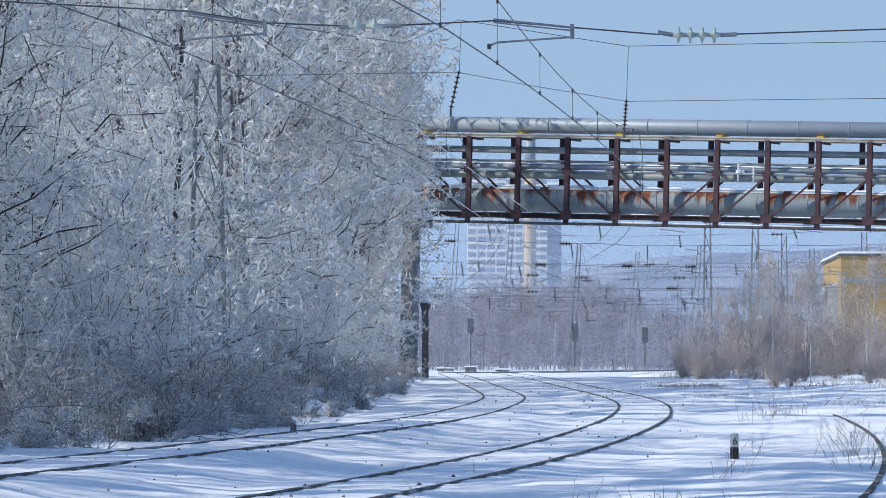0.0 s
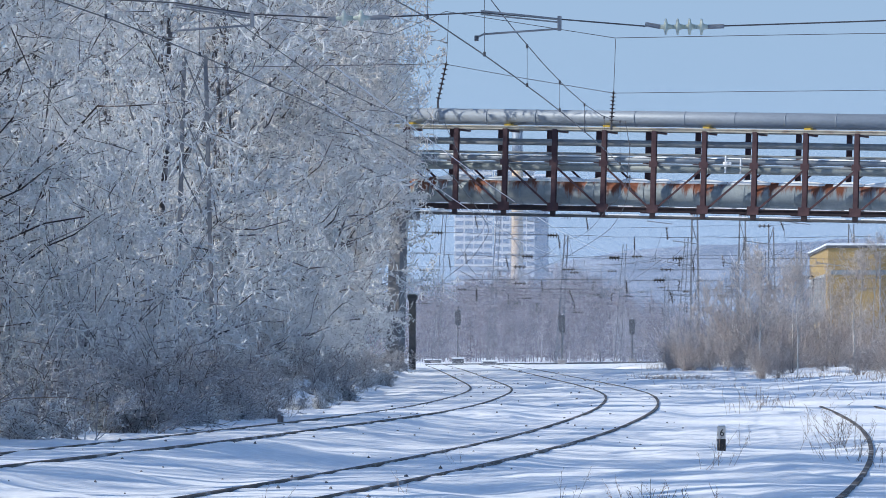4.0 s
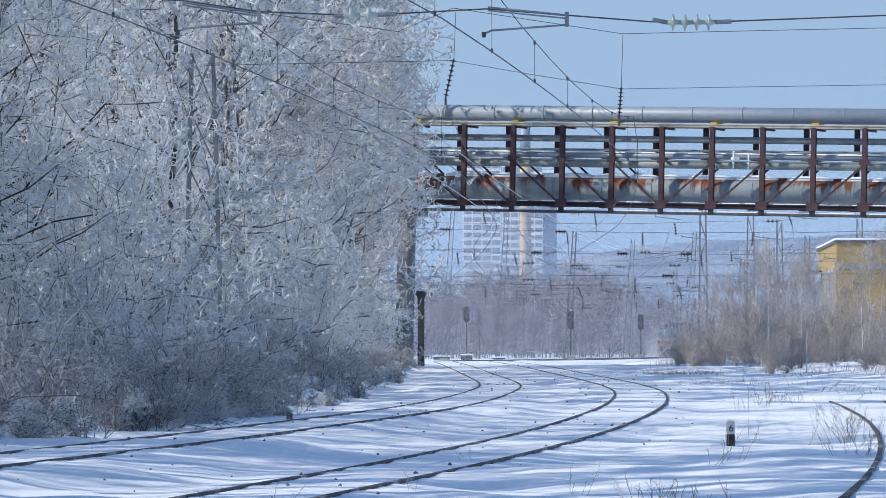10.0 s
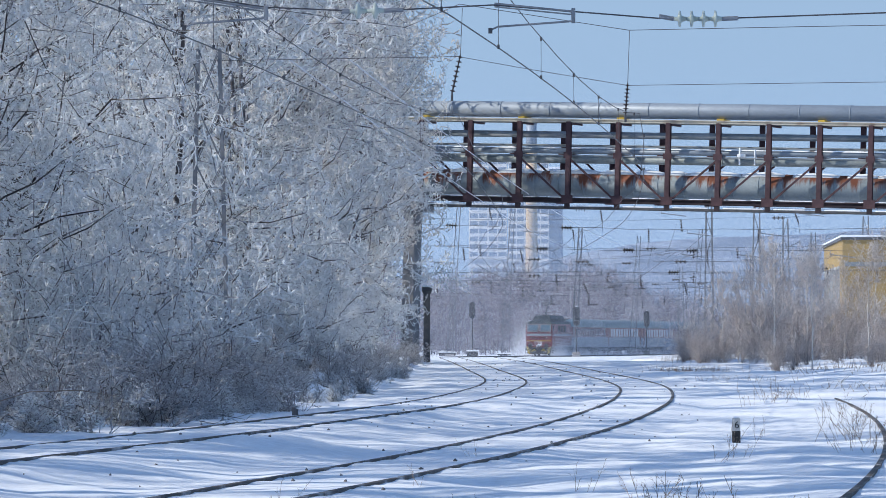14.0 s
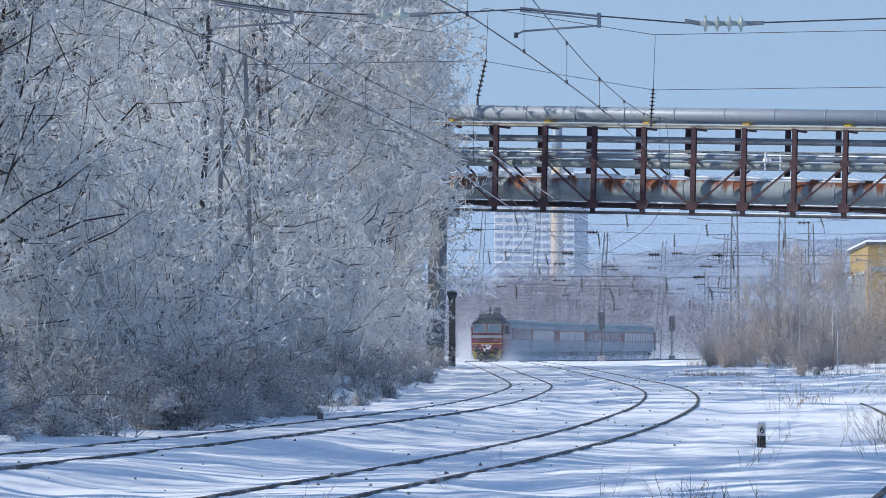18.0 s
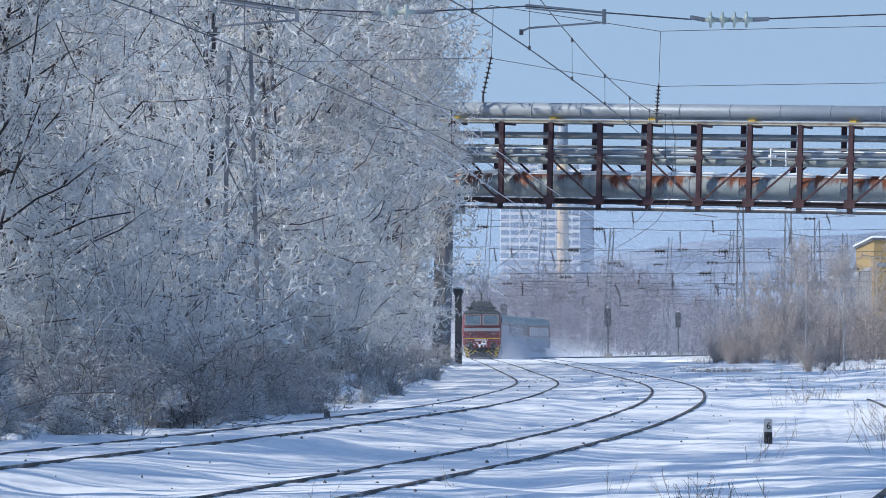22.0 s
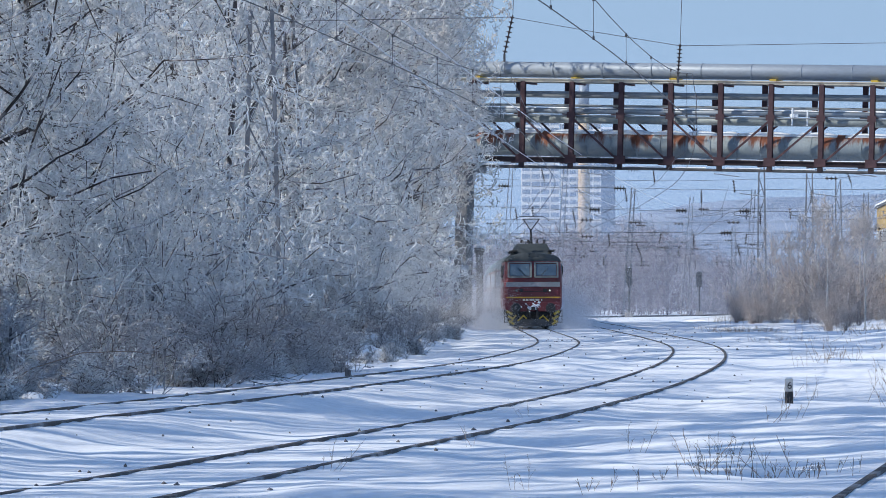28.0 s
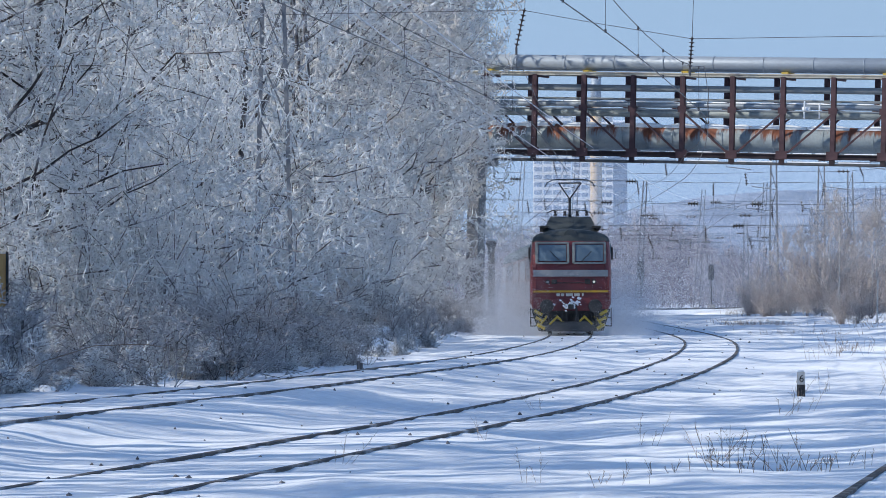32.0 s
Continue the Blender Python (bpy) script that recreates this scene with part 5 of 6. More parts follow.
        part("step", Shape().box(min(sx * 1.25, sx * 1.48), max(sx * 1.25, sx * 1.48), y0 - 0.1, y0 + 0.25, 0.62, 0.66).box(min(sx * 1.25, sx * 1.48), max(sx * 1.25, sx * 1.48), y0 - 0.1, y0 + 0.25, 0.32, 0.36)
             .bar((sx * 1.46, y0 + 0.05, 0.32), (sx * 1.46, y0 + 0.05, 1.0), 0.04), BLACK, t)
        part("handrail", Shape().tube([(sx * 1.38, y0 - 0.02, 1.2), (sx * 1.38, y0 - 0.06, 1.3), (sx * 1.38, y0 - 0.06, 2.0), (sx * 1.38, y0 - 0.02, 2.1)], 0.018, 6), LOCO_RED, t)
        # striped guards beside the plough
        g = part("guard", Shape().add([(sx * 0.95, y0 - 0.32, 0.16), (sx * 1.18, y0 - 0.22, 0.16), (sx * 1.44, y0 - 0.05, 0.95), (sx * 1.12, y0 - 0.08, 0.95),
                 (sx * 0.95, y0 - 0.27, 0.16), (sx * 1.18, y0 - 0.17, 0.16), (sx * 1.44, y0, 0.95), (sx * 1.12, y0 - 0.03, 0.95)],
                 [(0, 1, 2, 3), (7, 6, 5, 4), (0, 4, 5, 1), (1, 5, 6, 2), (2, 6, 7, 3), (3, 7, 4, 0)]), BLACK, t, "black guard with yellow bars")
        for k in range(3):
            z = 0.24 + 0.25 * k
            xm = 1.05 + 0.2 * (z - 0.16)
            part("yellow_bar", Shape().bar((sx * (xm - 0.12), y0 - 0.34 + 0.3 * (z - 0.1), z), (sx * (xm + 0.16), y0 - 0.24 + 0.24 * (z - 0.1), z + 0.16), 0.03, 0.11), HAZARD_Y, g)
        part("side_stripe", Shape().box(min(sx * 1.455, sx * 1.49), max(sx * 1.455, sx * 1.49), y0 + 1.0, -y0 - 1.0, 2.12, 2.36), LOCO_GREY, t)
        for k in range(3):
            part("side_grille", Shape().box(min(sx * 1.45, sx * 1.5), max(sx * 1.45, sx * 1.5), -3.6 + 2.4 * k, -1.9 + 2.4 * k, 2.5, 3.25), BLACK, t)
        part("cab_side_window", Shape().box(min(sx * 1.43, sx * 1.475), max(sx * 1.43, sx * 1.475), y0 + 0.75, y0 + 1.35, 2.6, 3.3), GLASS, t)
        part("cab_door", Shape().box(min(sx * 1.455, sx * 1.485), max(sx * 1.455, sx * 1.485), y0 + 1.55, y0 + 2.15, 1.1, 3.3, 0.01), LOCO_RED, t)
    part("grey_stripe", Shape().box(-1.36, 1.36, y0 - 0.02, y0 + 0.08, 2.13, 2.37), LOCO_GREY, t, "pale grey stripe")
    part("emblem", Shape().box(-0.28, 0.28, y0 - 0.035, y0 - 0.02, 2.18, 2.31).tube([(0, y0 - 0.06, 2.25), (0, y0 - 0.02, 2.25)], 0.09, 12), LAMP_OFF, t)
    part("yellow_stripe", Shape().box(-1.37, 1.37, y0 - 0.016, y0 + 0.08, 1.555, 1.625), STRIPE_Y, t, "thin yellow stripe")
    for k, w in enumerate((0.12, 0.12, 0.25, 0.2, 0.06)):
        x = (-0.52, -0.36, -0.18, 0.12, 0.40)[k]
        part("number_bar", Shape().box(x, x + w, y0 - 0.02, y0 + 0.05, 1.42, 1.52), WHITE_MARK, t)
    part("grab_rail", Shape().tube([(-0.5, y0 - 0.08, 1.9), (0.5, y0 - 0.08, 1.9)], 0.018, 6), BLACK, t)
    for x, lean in ((-0.98, 0.12), (-0.62, 0.16), (-0.36, -0.16), (0.36, 0.16), (0.62, -0.16), (0.98, -0.12)):
        part("yellow_chevron", Shape().bar((x - lean, y0 - 0.27, 0.40), (x + lean, y0 - 0.22, 0.7), 0.03, 0.07), HAZARD_Y, t, "worn yellow warning bar")
    for x in (-0.85, -0.2, 0.2, 0.85):
        part("brake_hose", Shape().tube([(x, y0 - 0.1, 0.98), (x + 0.03, y0 - 0.32, 0.82), (x + 0.06, y0 - 0.3, 0.5), (x + 0.02, y0 - 0.2, 0.4)], 0.035, 7), BLACK, t)
    part("headstock", Shape().box(-1.38, 1.38, y0 - 0.06, y0 + 0.4, 0.88, 1.34, 0.03), LOCO_RED, t, "dark red buffer beam")
    part("frame_front", Shape().box(-1.1, 1.1, y0 + 0.02, y0 + 0.4, 0.5, 0.88), BLACK, t)
    part("coupler", Shape().box(-0.1, 0.1, y0 - 0.5, y0, 0.95, 1.12, 0.02).tube([(0.18, y0 - 0.3, 1.1), (0.2, y0 - 0.42, 0.8), (0.16, y0 - 0.32, 0.5)], 0.04, 8).tube([(-0.3, y0 - 0.2, 1.0), (-0.32, y0 - 0.35, 0.7), (-0.28, y0 - 0.2, 0.42)], 0.035, 8), BLACK, t)
    rnd = random.Random(9)
    for k in range(44):
        x, z = rnd.gauss(0, 0.27), 1.12 + rnd.gauss(0, 0.1)
        r = rnd.uniform(0.025, 0.07)
        part("snow_clod", Shape().tube([(x - r, y0 - 0.3, z), (x - r * 0.5, y0 - 0.36, z + r * 0.3), (x + r * 0.4, y0 - 0.37, z - r * 0.2), (x + r, y0 - 0.3, z + 0.02)], [r * 0.3, r * 0.8, r * 0.7, r * 0.2], 7), SNOWCAP, t)
    part("plough", Shape().rings([[(-1.1, y0 - 0.12, 0.14), (0, y0 - 0.3, 0.14), (1.1, y0 - 0.12, 0.14), (1.1, y0 + 0.1, 0.14), (-1.1, y0 + 0.1, 0.14)], [(-1.2, y0 - 0.16, 0.5), (0, y0 - 0.34, 0.5), (1.2, y0 - 0.16, 0.5), (1.2, y0 + 0.1, 0.5), (-1.2, y0 + 0.1, 0.5)]]), DARKPOST, t)
    for k in range(5):
        x = -0.72 + 0.36 * k
        part("hose", Shape().tube([(x, y0 - 0.08, 0.75), (x + 0.03, y0 - 0.22, 0.6), (x, y0 - 0.12, 0.45)], 0.03, 6), BLACK, t)
    # running gear
    for yb in (-4.2, 4.2):
        bg_ = part("bogie", Shape().box(-1.15, -1.0, yb - 2.1, yb + 2.1, 0.45, 0.85, 0.04).box(1.0, 1.15, yb - 2.1, yb + 2.1, 0.45, 0.85, 0.04).box(-1.0, 1.0, yb - 0.3, yb + 0.3, 0.5, 0.98), BLACK, t)
        for dy in (-1.6, 1.6):
            for sx in (-0.75, 0.75):
                part("wheel", Shape().tube([(sx - 0.07, yb + dy, 0.625), (sx + 0.07, yb + dy, 0.625)], 0.625, 24), BLACK, bg_)
    part("underframe", Shape().box(-1.2, 1.2, -1.6, 1.6, 0.4, 0.98, 0.05), BLACK, t)
    # roof gear
    part("roof_housing", Shape().rings([[(-1.0, -6.2, z0), (1.0, -6.2, z0), (1.0, 6.2, z0), (-1.0, 6.2, z0)] if k == 0 else [(-0.74, -5.4, z0), (0.74, -5.4, z0), (0.74, 5.4, z0), (-0.74, 5.4, z0)] for k, z0 in enumerate((3.80, 4.34))]), LOCO_ROOF, t, "dark roof housing")
    part("roof_walkway", Shape().box(-1.12, -0.8, -7.0, 7.0, 3.92, 3.98).box(0.8, 1.12, -7.0, 7.0, 3.92, 3.98), BLACK, t)
    part("roof_lamp", Shape().tube([(0, -7.75, 3.62), (0, -7.4, 3.64)], 0.24, 16), LOCO_ROOF, t)
    for x in (-0.55, -0.2, 0.25, 0.6):
        part("roof_insulator", Shape().tube([(x, -6.2, 4.36), (x, -6.2, 4.44), (x, -6.2, 4.45), (x, -6.2, 4.52), (x, -6.2, 4.53), (x, -6.2, 4.54)], [0.07, 0.07, 0.04, 0.07, 0.04, 0.03], 8), DARKINS, t)
    bow = lambda y, z: [(-0.92, y, z - 0.26), (-0.84, y, z - 0.1), (-0.62, y, z), (0, y, z + 0.02), (0.62, y, z), (0.84, y, z - 0.1), (0.92, y, z - 0.26)]
    p1 = part("pantograph", Shape().tube([(0, -3.0, 4.4), (0, -2.0, 5.05)], 0.055, 8), BLACK, t, "raised single-arm pantograph")
    part("upper_arm", Shape().tube([(0, -2.0, 5.05), (-0.42, -3.2, 5.62)], 0.025, 6).tube([(0, -2.0, 5.05), (0.42, -3.2, 5.62)], 0.025, 6).tube([(-0.42, -3.2, 5.62), (0.42, -3.2, 5.62)], 0.025, 6).tube([(-0.3, -2.9, 5.4), (0.22, -2.7, 5.48)], 0.012, 5), BLACK, p1)
    part("collector", Shape().tube(bow(-3.35, 5.74), 0.0165, 6).tube(bow(-3.05, 5.74), 0.0165, 6), BLACK, p1)
    p2 = part("pantograph", Shape().tube([(0, 3.0, 4.4), (0, 4.4, 4.55)], 0.055, 8).box(-0.5, 0.5, 2.6, 4.6, 4.38, 4.42), BLACK, t, "folded pantograph")
    part("collector", Shape().tube(bow(4.2, 4.72), 0.0165, 6).tube(bow(4.5, 4.72), 0.0165, 6), BLACK, p2)
    return t


def coach(red):
    """A long passenger coach, 26 m."""
    t = thing("passenger_coach", "passenger coach with a %s window band and blue-grey roof" % ("dull red" if red else "red and white"), "railway coach", group="coaches of the train")
    hl = 12.95
    side = [(-1.38, 0.9), (-1.41, 1.1), (-1.41, 2.02), (1.41, 2.02), (1.41, 1.1), (1.38, 0.9)]
    part("lower_body", Shape().rings([[(x * s, y, z) for x, z in side] for y, s in ((-hl, 0.93), (-hl + 0.3, 1), (hl - 0.3, 1), (hl, 0.93))]), CAR_LOWER, t, "dirty pale grey lower body, tinted with haze blue")
    band = [(-1.41, 2.02), (-1.40, 2.6), (-1.34, 3.12), (1.34, 3.12), (1.40, 2.6), (1.41, 2.02)]
    part("window_band", Shape().rings([[(x * s, y, z) for x, z in band] for y, s in ((-hl, 0.93), (-hl + 0.3, 1), (hl - 0.3, 1), (hl, 0.93))]), CAR_RED if red else CAR_CREAM, t, "dull red window band")
    arc = [(1.36 * math.cos(math.pi * j / 12), 3.12 + 0.93 * max(0.0, math.sin(math.pi * j / 12)) ** 0.75) for j in range(13)]
    part("roof", Shape().rings([[(x * s, y, 3.12 + (z - 3.12) * s) for x, z in arc] for y, s in ((-hl, 0.9), (-hl + 0.4, 1), (hl - 0.4, 1), (hl, 0.9))]), CAR_ROOF, t, "blue-grey curved roof", True)
    pane = Shape().box(-0.03, 0.03, -0.62, 0.62, 2.1, 2.98, 0.01).mesh("window", GLASS if red else FROSTED_PANE)
    door = Shape().box(-0.03, 0.03, -0.42, 0.42, 1.05, 3.05, 0.01).mesh("door", CAR_RED if not red else LOCO_GREY)
    for sx in (-1, 1):
        for k in range(11):
            o = new("window", pane)
            o.parent, o.location = t, (sx * 1.385, -9.5 + 1.9 * k, 0)
        for y in (-11.8, 11.8):
            o = new("door", door)
            o.parent, o.location = t, (sx * 1.39, y, 0)
    for y in (-hl, hl):
        part("gangway", Shape().box(-0.6, 0.6, min(y, y * 1.016), max(y, y * 1.016), 1.1, 3.4, 0.02), BLACK, t)
    for yb in (-9.5, 9.5):
        bg_ = part("bogie", Shape().box(-1.1, -0.95, yb - 1.8, yb + 1.8, 0.4, 0.8, 0.04).box(0.95, 1.1, yb - 1.8, yb + 1.8, 0.4, 0.8, 0.04).box(-0.95, 0.95, yb - 0.25, yb + 0.25, 0.5, 0.92), BLACK, t)
        for dy in (-1.25, 1.25):
            for sx in (-0.75, 0.75):
                part("wheel", Shape().tube([(sx - 0.07, yb + dy, 0.46), (sx + 0.07, yb + dy, 0.46)], 0.46, 20), BLACK, bg_)
    part("underframe_box", Shape().box(-1.25, 1.25, -6.0, -1.0, 0.45, 0.92, 0.05), BLACK, t)
    part("underframe_box", Shape().box(-1.2, 1.2, 1.5, 5.0, 0.5, 0.92, 0.05), BLACK, t)
    return t


POWDER = mat("blown_powder_snow", (0.86, 0.88, 0.93), (0.82, 0.85, 0.9), 1.0, 0.9, translucent=0.45, fine=5, spec=0.1)


def powder_mesh(seed, n, sx, sy, sz, r):
    """A drifting cloud of snow grains, thick at the ground and thin at its edge."""
    rng = np.random.RandomState(seed)
    lumps = rng.normal(0, 1, (40, 3))
    c = lumps[rng.randint(0, 40, n)] * 0.6 + rng.normal(0, 0.75, (n, 3))
    p = np.stack([c[:, 0] * sx, c[:, 1] * sy, np.abs(c[:, 2]) ** 1.3 * sz], -1)
    d = rng.normal(0, 1, (n, 3))
    d /= np.linalg.norm(d, axis=1, keepdims=True)
    e = np.cross(d, rng.normal(0, 1, (n, 3)))
    e /= np.linalg.norm(e, axis=1, keepdims=True)
    rr = r * rng.uniform(0.5, 1.3, (n, 1))
    g = np.cross(d, e)
    h = p + g * rr
    v = np.stack([p + d * rr, h, p - d * rr], 1).reshape(-1, 3)
    f = np.arange(n * 3).reshape(-1, 3)
    return array_mesh("powder", v, f, POWDER)


LOCO = loco()
COACHES = [coach(True)]
COACHES.append(coach(False))
COACHES.append(copy_thing(COACHES[1], Matrix()))
COACHES.append(copy_thing(COACHES[0], Matrix()))
COACHES.append(copy_thing(COACHES[1], Matrix()))
CLOUDS = []
for offset, x, n, size, grain, seed in ((2.0, 2.0, 230000, (0.6, 2.3, 0.66), 0.006, 1), (2.5, -2.0, 200000, (0.65, 2.6, 1.2), 0.006, 2), (9.0, 2.2, 140000, (0.8, 4.0, 0.95), 0.008, 3), (10.0, -2.3, 240000, (0.9, 4.5, 1.7), 0.008, 4),
                                        (28.0, 2.3, 40000, (1.0, 9.0, 1.2), 0.0165, 5), (30.0, -2.5, 70000, (1.1, 9.0, 2.0), 0.0165, 6), (60.0, 2.0, 22000, (0.9, 11.0, 0.9), 0.023, 7), (92.0, 2.0, 22000, (1.0, 12.0, 0.8), 0.026, 8),
                                        (125.0, 2.0, 22000, (1.0, 12.0, 0.8), 0.027, 9), (158.0, 0.5, 22000, (1.9, 9.0, 1.0), 0.027, 10), (185.0, 0.5, 20000, (2.4, 14.0, 0.7), 0.027, 11)):
    ob = new("snow_cloud", powder_mesh(seed, n, *size, grain))
    tagged(ob, "cloud of powder snow whirled up beside the moving train", "snow cloud", "powder clouds", "stuff")
    CLOUDS.append((ob, offset, x))

# where the train's nose is: metres ahead of the viewer, over time
NOSE = spline((0, 5, 10, 13, 15.5, 18, 20, 22, 23, 25, 27.5, 29, 30.5, 32), (905, 797, 689, 612, 555, 501.5, 459, 411, 387, 339, 285, 254, 225, 197))
ARC_Y = np.arange(20.0, 1200.0, 1.0)
ARC_S = np.concatenate([[0], np.cumsum(np.hypot(np.diff(LEFT_X(ARC_Y)), 1.0))])


def on_track(s, dx=0.0, dz=0.0):
    """The pose at arc length s along the left track, facing back along it."""
    y = float(np.interp(s, ARC_S, ARC_Y))
    h = float(LEFT_X(y + 0.5) - LEFT_X(y - 0.5))
    x, z = float(LEFT_X(y)), float(LEFT_Z(min(y, 900)))
    return Matrix.Translation((x, y, z + dz)) @ pose(0, 0, 0, 0, 0, -math.degrees(math.atan(h))) @ Matrix.Translation((dx, 0, 0))


# ---- small things beside the tracks ----
def on_snow(x, y, dz=0.0, turn=0.0):
    return Matrix.Translation((x, y, float(ground_z(x, y)) + dz)) @ pose(0, 0, 0, 0, 0, turn)


def marker_post():
    t = thing("marker_post", "small square marker post, white above and black below, numbered 6", "marker post", on_snow(4.6, 86, -0.1, 6))
    part("foot", Shape().box(-0.06, 0.06, -0.06, 0.06, 0, 0.3, 0.008), BLACK, t, "black painted foot")
    head = part("head", Shape().box(-0.058, 0.058, -0.058, 0.058, 0.3, 0.5, 0.008), WHITE_MARK, t, "white painted head")
    cu = bpy.data.curves.new("numeral", "FONT")
    cu.body, cu.size, cu.extrude, cu.align_x = "6", 0.16, 0.002, "CENTER"
    tmp = new("numeral_curve", cu)
    me = bpy.data.meshes.new_from_object(tmp.evaluated_get(bpy.context.evaluated_depsgraph_get()))
    bpy.data.objects.remove(tmp)
    me.materials.clear()
    me.materials.append(BLACK)
    o = new("numeral", me)
    o.parent, o.matrix_basis = head, Matrix.Translation((0, -0.062, 0.345)) @ pose(0, 0, 0, 90, 0, 0)
    part("snow_cap", Shape().box(-0.05, 0.05, -0.05, 0.05, 0.5, 0.525, 0.01), SNOWCAP, t)


marker_post()


def stub_post():
    t = thing("stub_post", "short weathered wooden stub beside the rail", "post", on_snow(-2.85, 104, -0.05, 10))
    part("stake", Shape().box(-0.06, 0.0, -0.04, 0.04, 0, 0.2, 0.01).box(0.0, 0.05, -0.03, 0.03, 0, 0.17, 0.01), STONE, t)


stub_post()


def trackside_sign():
    wood = mat("ochre_board", (0.42, 0.25, 0.10), (0.55, 0.36, 0.16), 6, 0.8, fine=40, stretch=(1, 1, 0.2))
    t = thing("trackside_sign", "upright ochre board with a dark edge on a post", "sign", on_snow(-7.62, 80, -0.1, 4))
    z = 0.85
    part("board", Shape().box(-0.22, 0.22, -0.02, 0.02, z, z + 0.78, 0.004), wood, t)
    for a in ((-0.26, -0.22, z - 0.03, z + 0.81), (0.22, 0.26, z - 0.03, z + 0.81)):
        part("edge", Shape().box(a[0], a[1], -0.03, 0.03, a[2], a[3]), BLACK, t)
    part("bar", Shape().box(-0.12, -0.02, -0.03, -0.02, z + 0.15, z + 0.62), BLACK, t)
    part("post", Shape().box(-0.04, 0.04, 0.022, 0.09, 0, z + 0.7, 0.005), GREYSTEEL, t)


trackside_sign()


def snow_heap(x, y, r, h, label):
    rng = np.random.RandomState(int(x * 10 + y))
    loops = []
    for k in range(5):
        a = k / 4
        loops.append([(math.cos(w) * r * (1 - a ** 2 * 0.92) * rng.uniform(0.85, 1.12), math.sin(w) * r * (1 - a ** 2 * 0.92) * rng.uniform(0.85, 1.12), h * (1 - (1 - a) ** 1.6)) for w in [2 * math.pi * j / 12 for j in range(12)]])
    t = new("snow_heap", Shape().rings(loops).mesh("snow_heap", SNOWCAP, True))
    t.matrix_basis = on_snow(x, y, -0.06)
    tagged(t, label, "snow heap", "snow heaps")


snow_heap(-4.55, 116, 0.28, 0.32, "rounded heap of snow on a stump by the undergrowth")
snow_heap(-6.5, 76, 0.22, 0.18, "small heap of snow beside the rail")
snow_heap(13.0, 334, 2.1, 0.42, "broad snow mound at the foot of the bushes")
snow_heap(-3.4, 104, 0.16, 0.1, "small heap of snow beside the rail")


def weed(seed, stems, height, spread):
    """Dry stems with short side shoots."""
    rng = np.random.RandomState(seed)
    base = np.stack([rng.normal(0, spread, stems), rng.normal(0, spread, stems), np.full(stems, -0.05)], -1)
    lean = rng.normal(0, 0.3, (stems, 2))
    top = base + np.stack([lean[:, 0] * height, lean[:, 1] * height, height * rng.uniform(0.45, 1.0, stems)], -1)
    sp, sq, _ = sprout(rng, base, top, 4, 0.35, 1.0, 34, 0.3, 0.25)
    tp, tq, _ = sprout(rng, sp, sq, 2, 0.3, 1.0, 45, 0.45, 0.1)
    v1, f1 = prisms(base, top, np.full(stems, 0.0034), np.full(stems, 0.0024), 3)
    v2, f2 = needles(np.concatenate([sp, tp]), np.concatenate([sq, tq]), np.full(len(sp) + len(tp), 0.0028))
    f1 = np.concatenate([f1[:, [0, 1, 2]], f1[:, [0, 2, 3]]])
    return array_mesh("stems", np.concatenate([v1, v2]), np.concatenate([f1, f2 + len(v1)]), REED)


def weeds():
    rng = np.random.RandomState(21)
    kinds = [weed(1, 4, 0.5, 0.06), weed(2, 11, 0.46, 0.24), weed(3, 7, 0.24, 0.2), weed(4, 18, 0.7, 0.3)]
    spots = [(3.7, 73, 0, 1.1), (3.95, 73.4, 0, 0.8), (2.05, 52.6, 1, 1.0), (2.45, 51.6, 1, 1.1), (2.75, 51.4, 2, 1.1), (2.95, 51.8, 2, 1.0), (2.6, 51.0, 2, 0.9),
             (1.95, 50.2, 2, 0.9), (1.5, 60, 0, 0.7), (1.35, 49.2, 2, 0.7), (0.9, 46.5, 2, 0.7), (0.2, 47, 0, 0.6), (3.2, 52.5, 2, 0.8),
             (6.9, 92, 1, 1.2), (7.2, 94, 3, 0.9), (6.7, 88, 2, 1.0), (6.5, 82, 1, 0.9), (6.1, 78, 2, 1.0), (5.9, 80, 0, 0.9), (6.4, 75, 1, 0.9), (5.5, 95, 0, 0.8),
             (8.4, 140, 1, 1.3), (8.9, 143, 2, 1.4), (7.7, 138, 0, 1.2), (9.6, 150, 1, 1.2), (0.4, 76, 0, 0.5), (-0.3, 62, 0, 0.5), (-1.6, 52, 0, 0.6), (7.7, 105, 3, 0.9)]
    first = {}
    for x, y, k, s in spots:
        m = on_snow(x, y, 0, rng.uniform(0, 360)) @ Matrix.Diagonal((s, s, s, 1))
        if k in first:
            copy_thing(first[k], m)
            continue
        first[k] = t = thing("dry_weed", "dry brown weed stalks sticking out of the snow", "weed", m, "weeds in the snow")
        o = new("stems", kinds[k])
        o.parent = t


weeds()


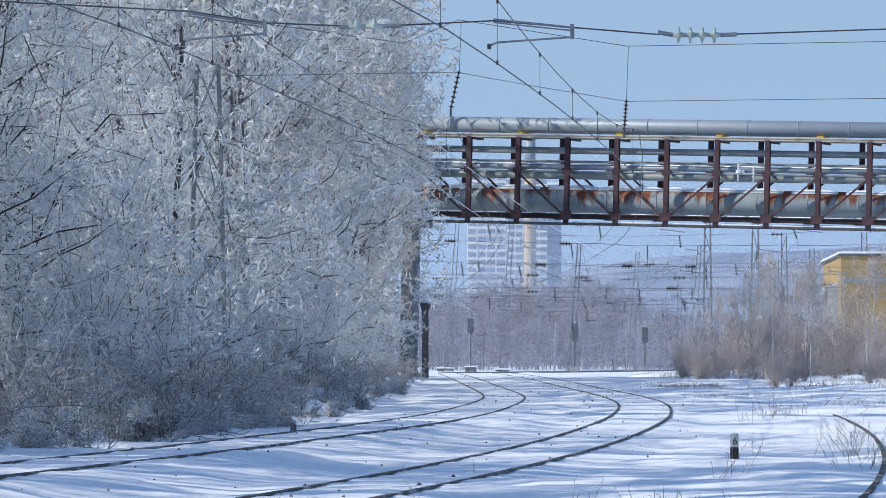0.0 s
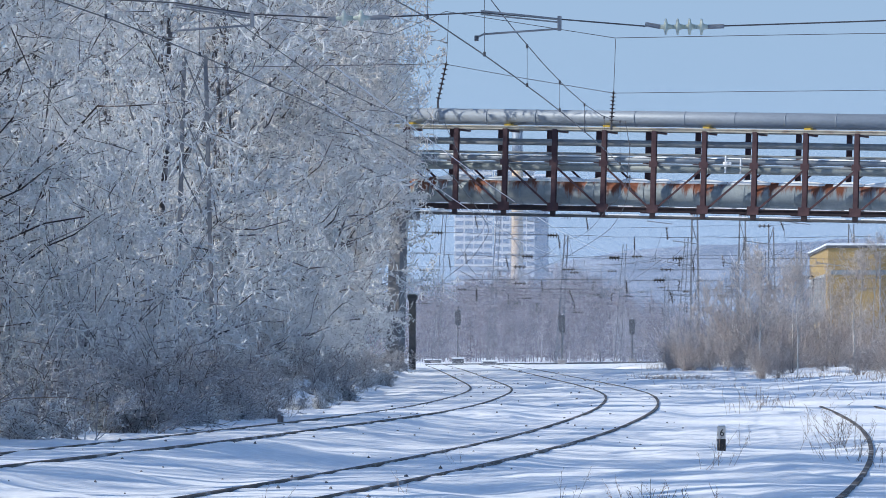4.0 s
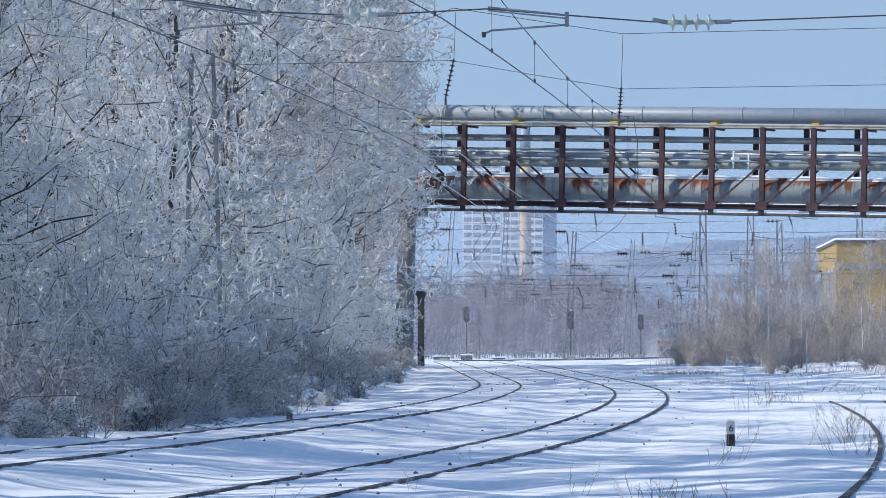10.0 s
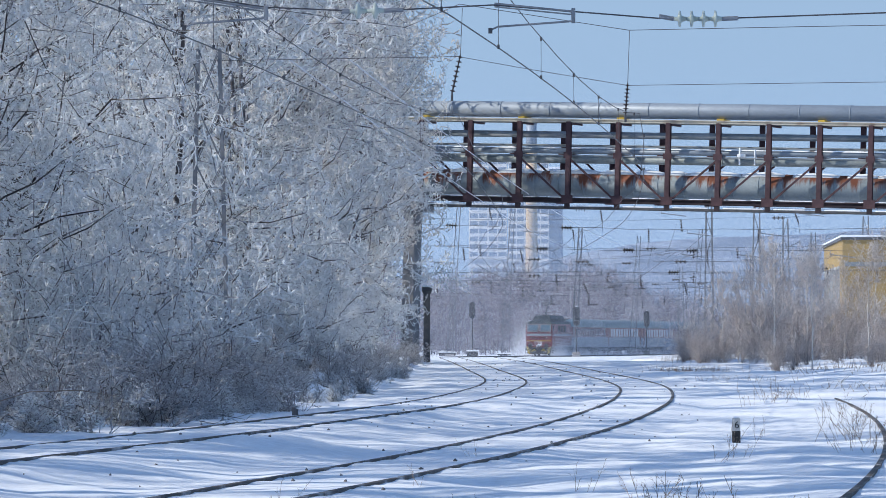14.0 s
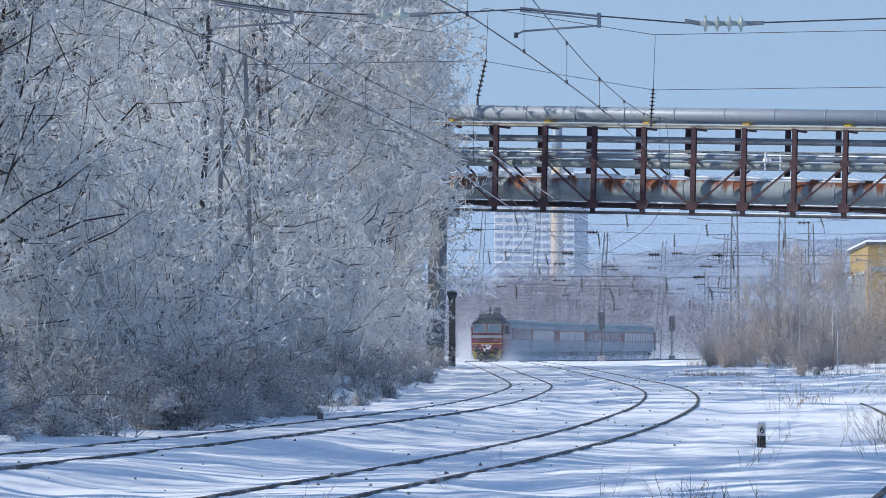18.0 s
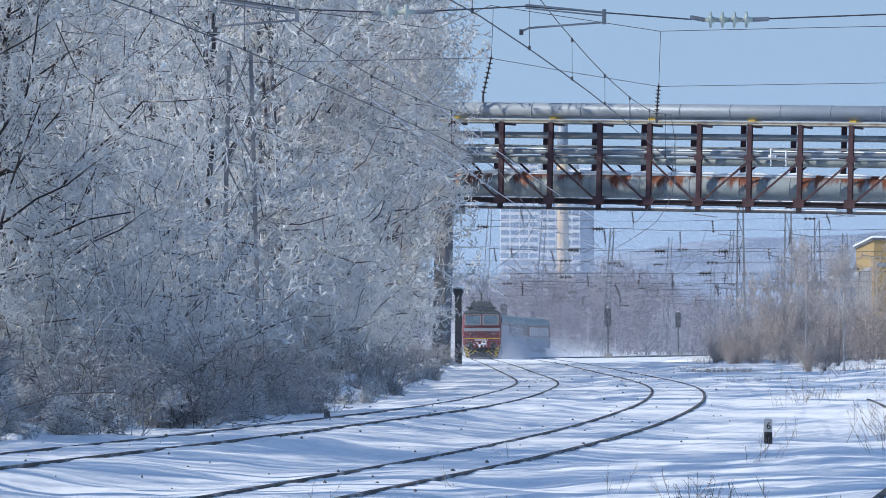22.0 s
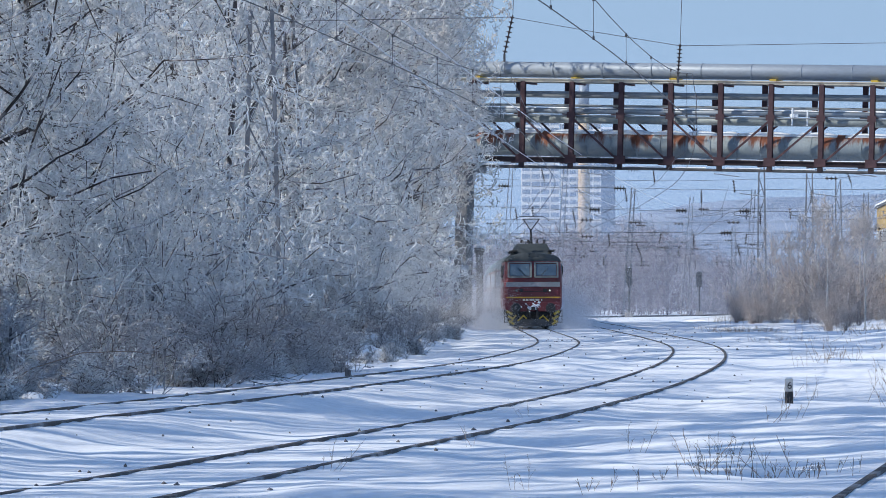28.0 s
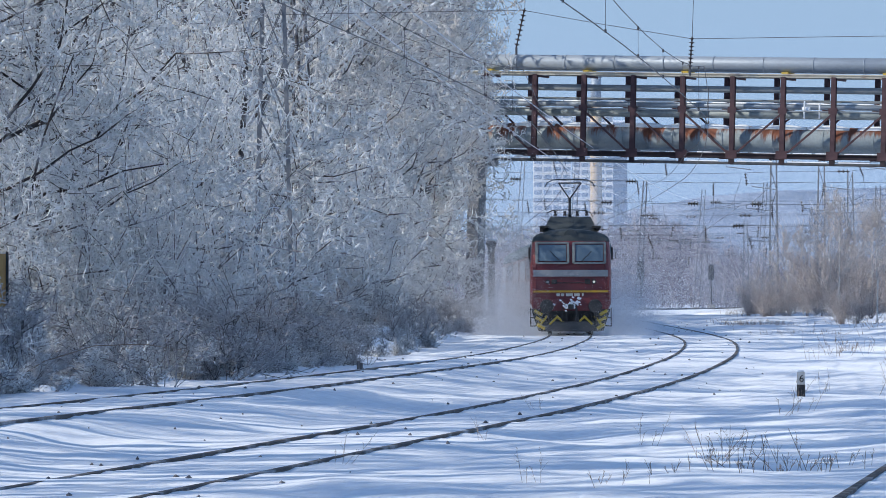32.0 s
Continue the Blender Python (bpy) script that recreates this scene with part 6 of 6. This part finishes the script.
def dry_grass():
    """Tufts of dead grass at the edge of the bank, past counting."""
    rng = np.random.RandomState(31)
    P, Q = [], []
    for x0, x1, y, n, h in ((10.2, 13.4, 262, 260, 0.4), (14.4, 21, 242, 200, 0.5), (17.5, 24, 228, 260, 0.6), (12.9, 16.5, 335, 260, 0.7), (9, 12.5, 200, 60, 0.4), (10.5, 14, 165, 50, 0.4)):
        x = rng.uniform(x0, x1, n)
        yy = y + rng.normal(0, 9, n)
        p = np.stack([x, yy, ground_z(x, yy) - 0.03], -1)
        P.append(p), Q.append(p + np.stack([rng.normal(0, 0.18, n), rng.normal(0, 0.18, n), rng.uniform(0.4, 1.0, n) * h], -1))
    v, f = needles(np.concatenate(P), np.concatenate(Q), np.full(sum(map(len, P)), 0.012))
    tagged(new("dry_grass", array_mesh("dry_grass", v, f, REED)), "dead straw-coloured grass along the snowy bank", "grass", kind="stuff")


dry_grass()


def clods():
    """Ballast stones and frozen clods lying on the snow, past counting."""
    rng = np.random.RandomState(41)
    n = 300
    y = 42 + 300 * rng.uniform(0, 1, n) ** 1.6
    lane = rng.randint(0, 2, n)
    x = np.where(lane == 0, LEFT_X(y), RIGHT_X(y)) + rng.normal(0, 1.5, n)
    r = rng.uniform(0.01, 0.026, n) * (1 + y / 260)
    c = np.stack([x, y, ground_z(x, y) + r * 0.25], -1)
    k = np.array([[1, 0, 0], [-1, 0, 0], [0, 1, 0], [0, -1, 0], [0, 0, 1], [0, 0, -1.0]])
    v = (c[:, None] + k[None] * r[:, None, None] * rng.uniform(0.6, 1.3, (n, 6, 1))).reshape(-1, 3)
    f = np.array([[0, 2, 4], [2, 1, 4], [1, 3, 4], [3, 0, 4], [2, 0, 5], [1, 2, 5], [3, 1, 5], [0, 3, 5]])
    f = (np.arange(n)[:, None, None] * 6 + f[None]).reshape(-1, 3)
    tagged(new("ballast_stones", array_mesh("stones", v, f, STONE)), "dark ballast stones and clods scattered on the snow", "stones", kind="stuff")


clods()


def bent_stalk():
    s = Shape()
    pts = [(-7.6, 77, 0.25), (-7.2, 77, 0.62), (-6.6, 77.2, 0.98), (-5.9, 77.4, 1.2), (-5.2, 77.6, 1.22), (-4.6, 77.8, 1.12)]
    s.tube([(-7.75, 77, float(ground_z(-7.75, 77)) - 0.05)] + [(x, y, z - 0.35) for x, y, z in pts], [0.012, 0.011, 0.01, 0.009, 0.008, 0.006, 0.003], 5)
    tagged(new("bent_stalk", s.mesh("bent_stalk", REED, True)), "long reddish bramble stalk arching over the snow", "stalk")


bent_stalk()


def motions():
    times = [0, 2, 4, 6, 8] + list(range(9, 33))
    nose = [float(np.interp(float(NOSE(t)), ARC_Y, ARC_S)) for t in times]
    walk(LOCO, [(t, on_track(s + 8.7)) for t, s in zip(times, nose)])
    for k, c in enumerate(COACHES):
        walk(c, [(t, on_track(s + 17.3 + 26.4 * (k + 0.5))) for t, s in zip(times, nose)])
    for ob, offset, x in CLOUDS:
        walk(ob, [(t, on_track(s + offset, x, -0.1)) for t, s in zip(times, nose)])


motions()
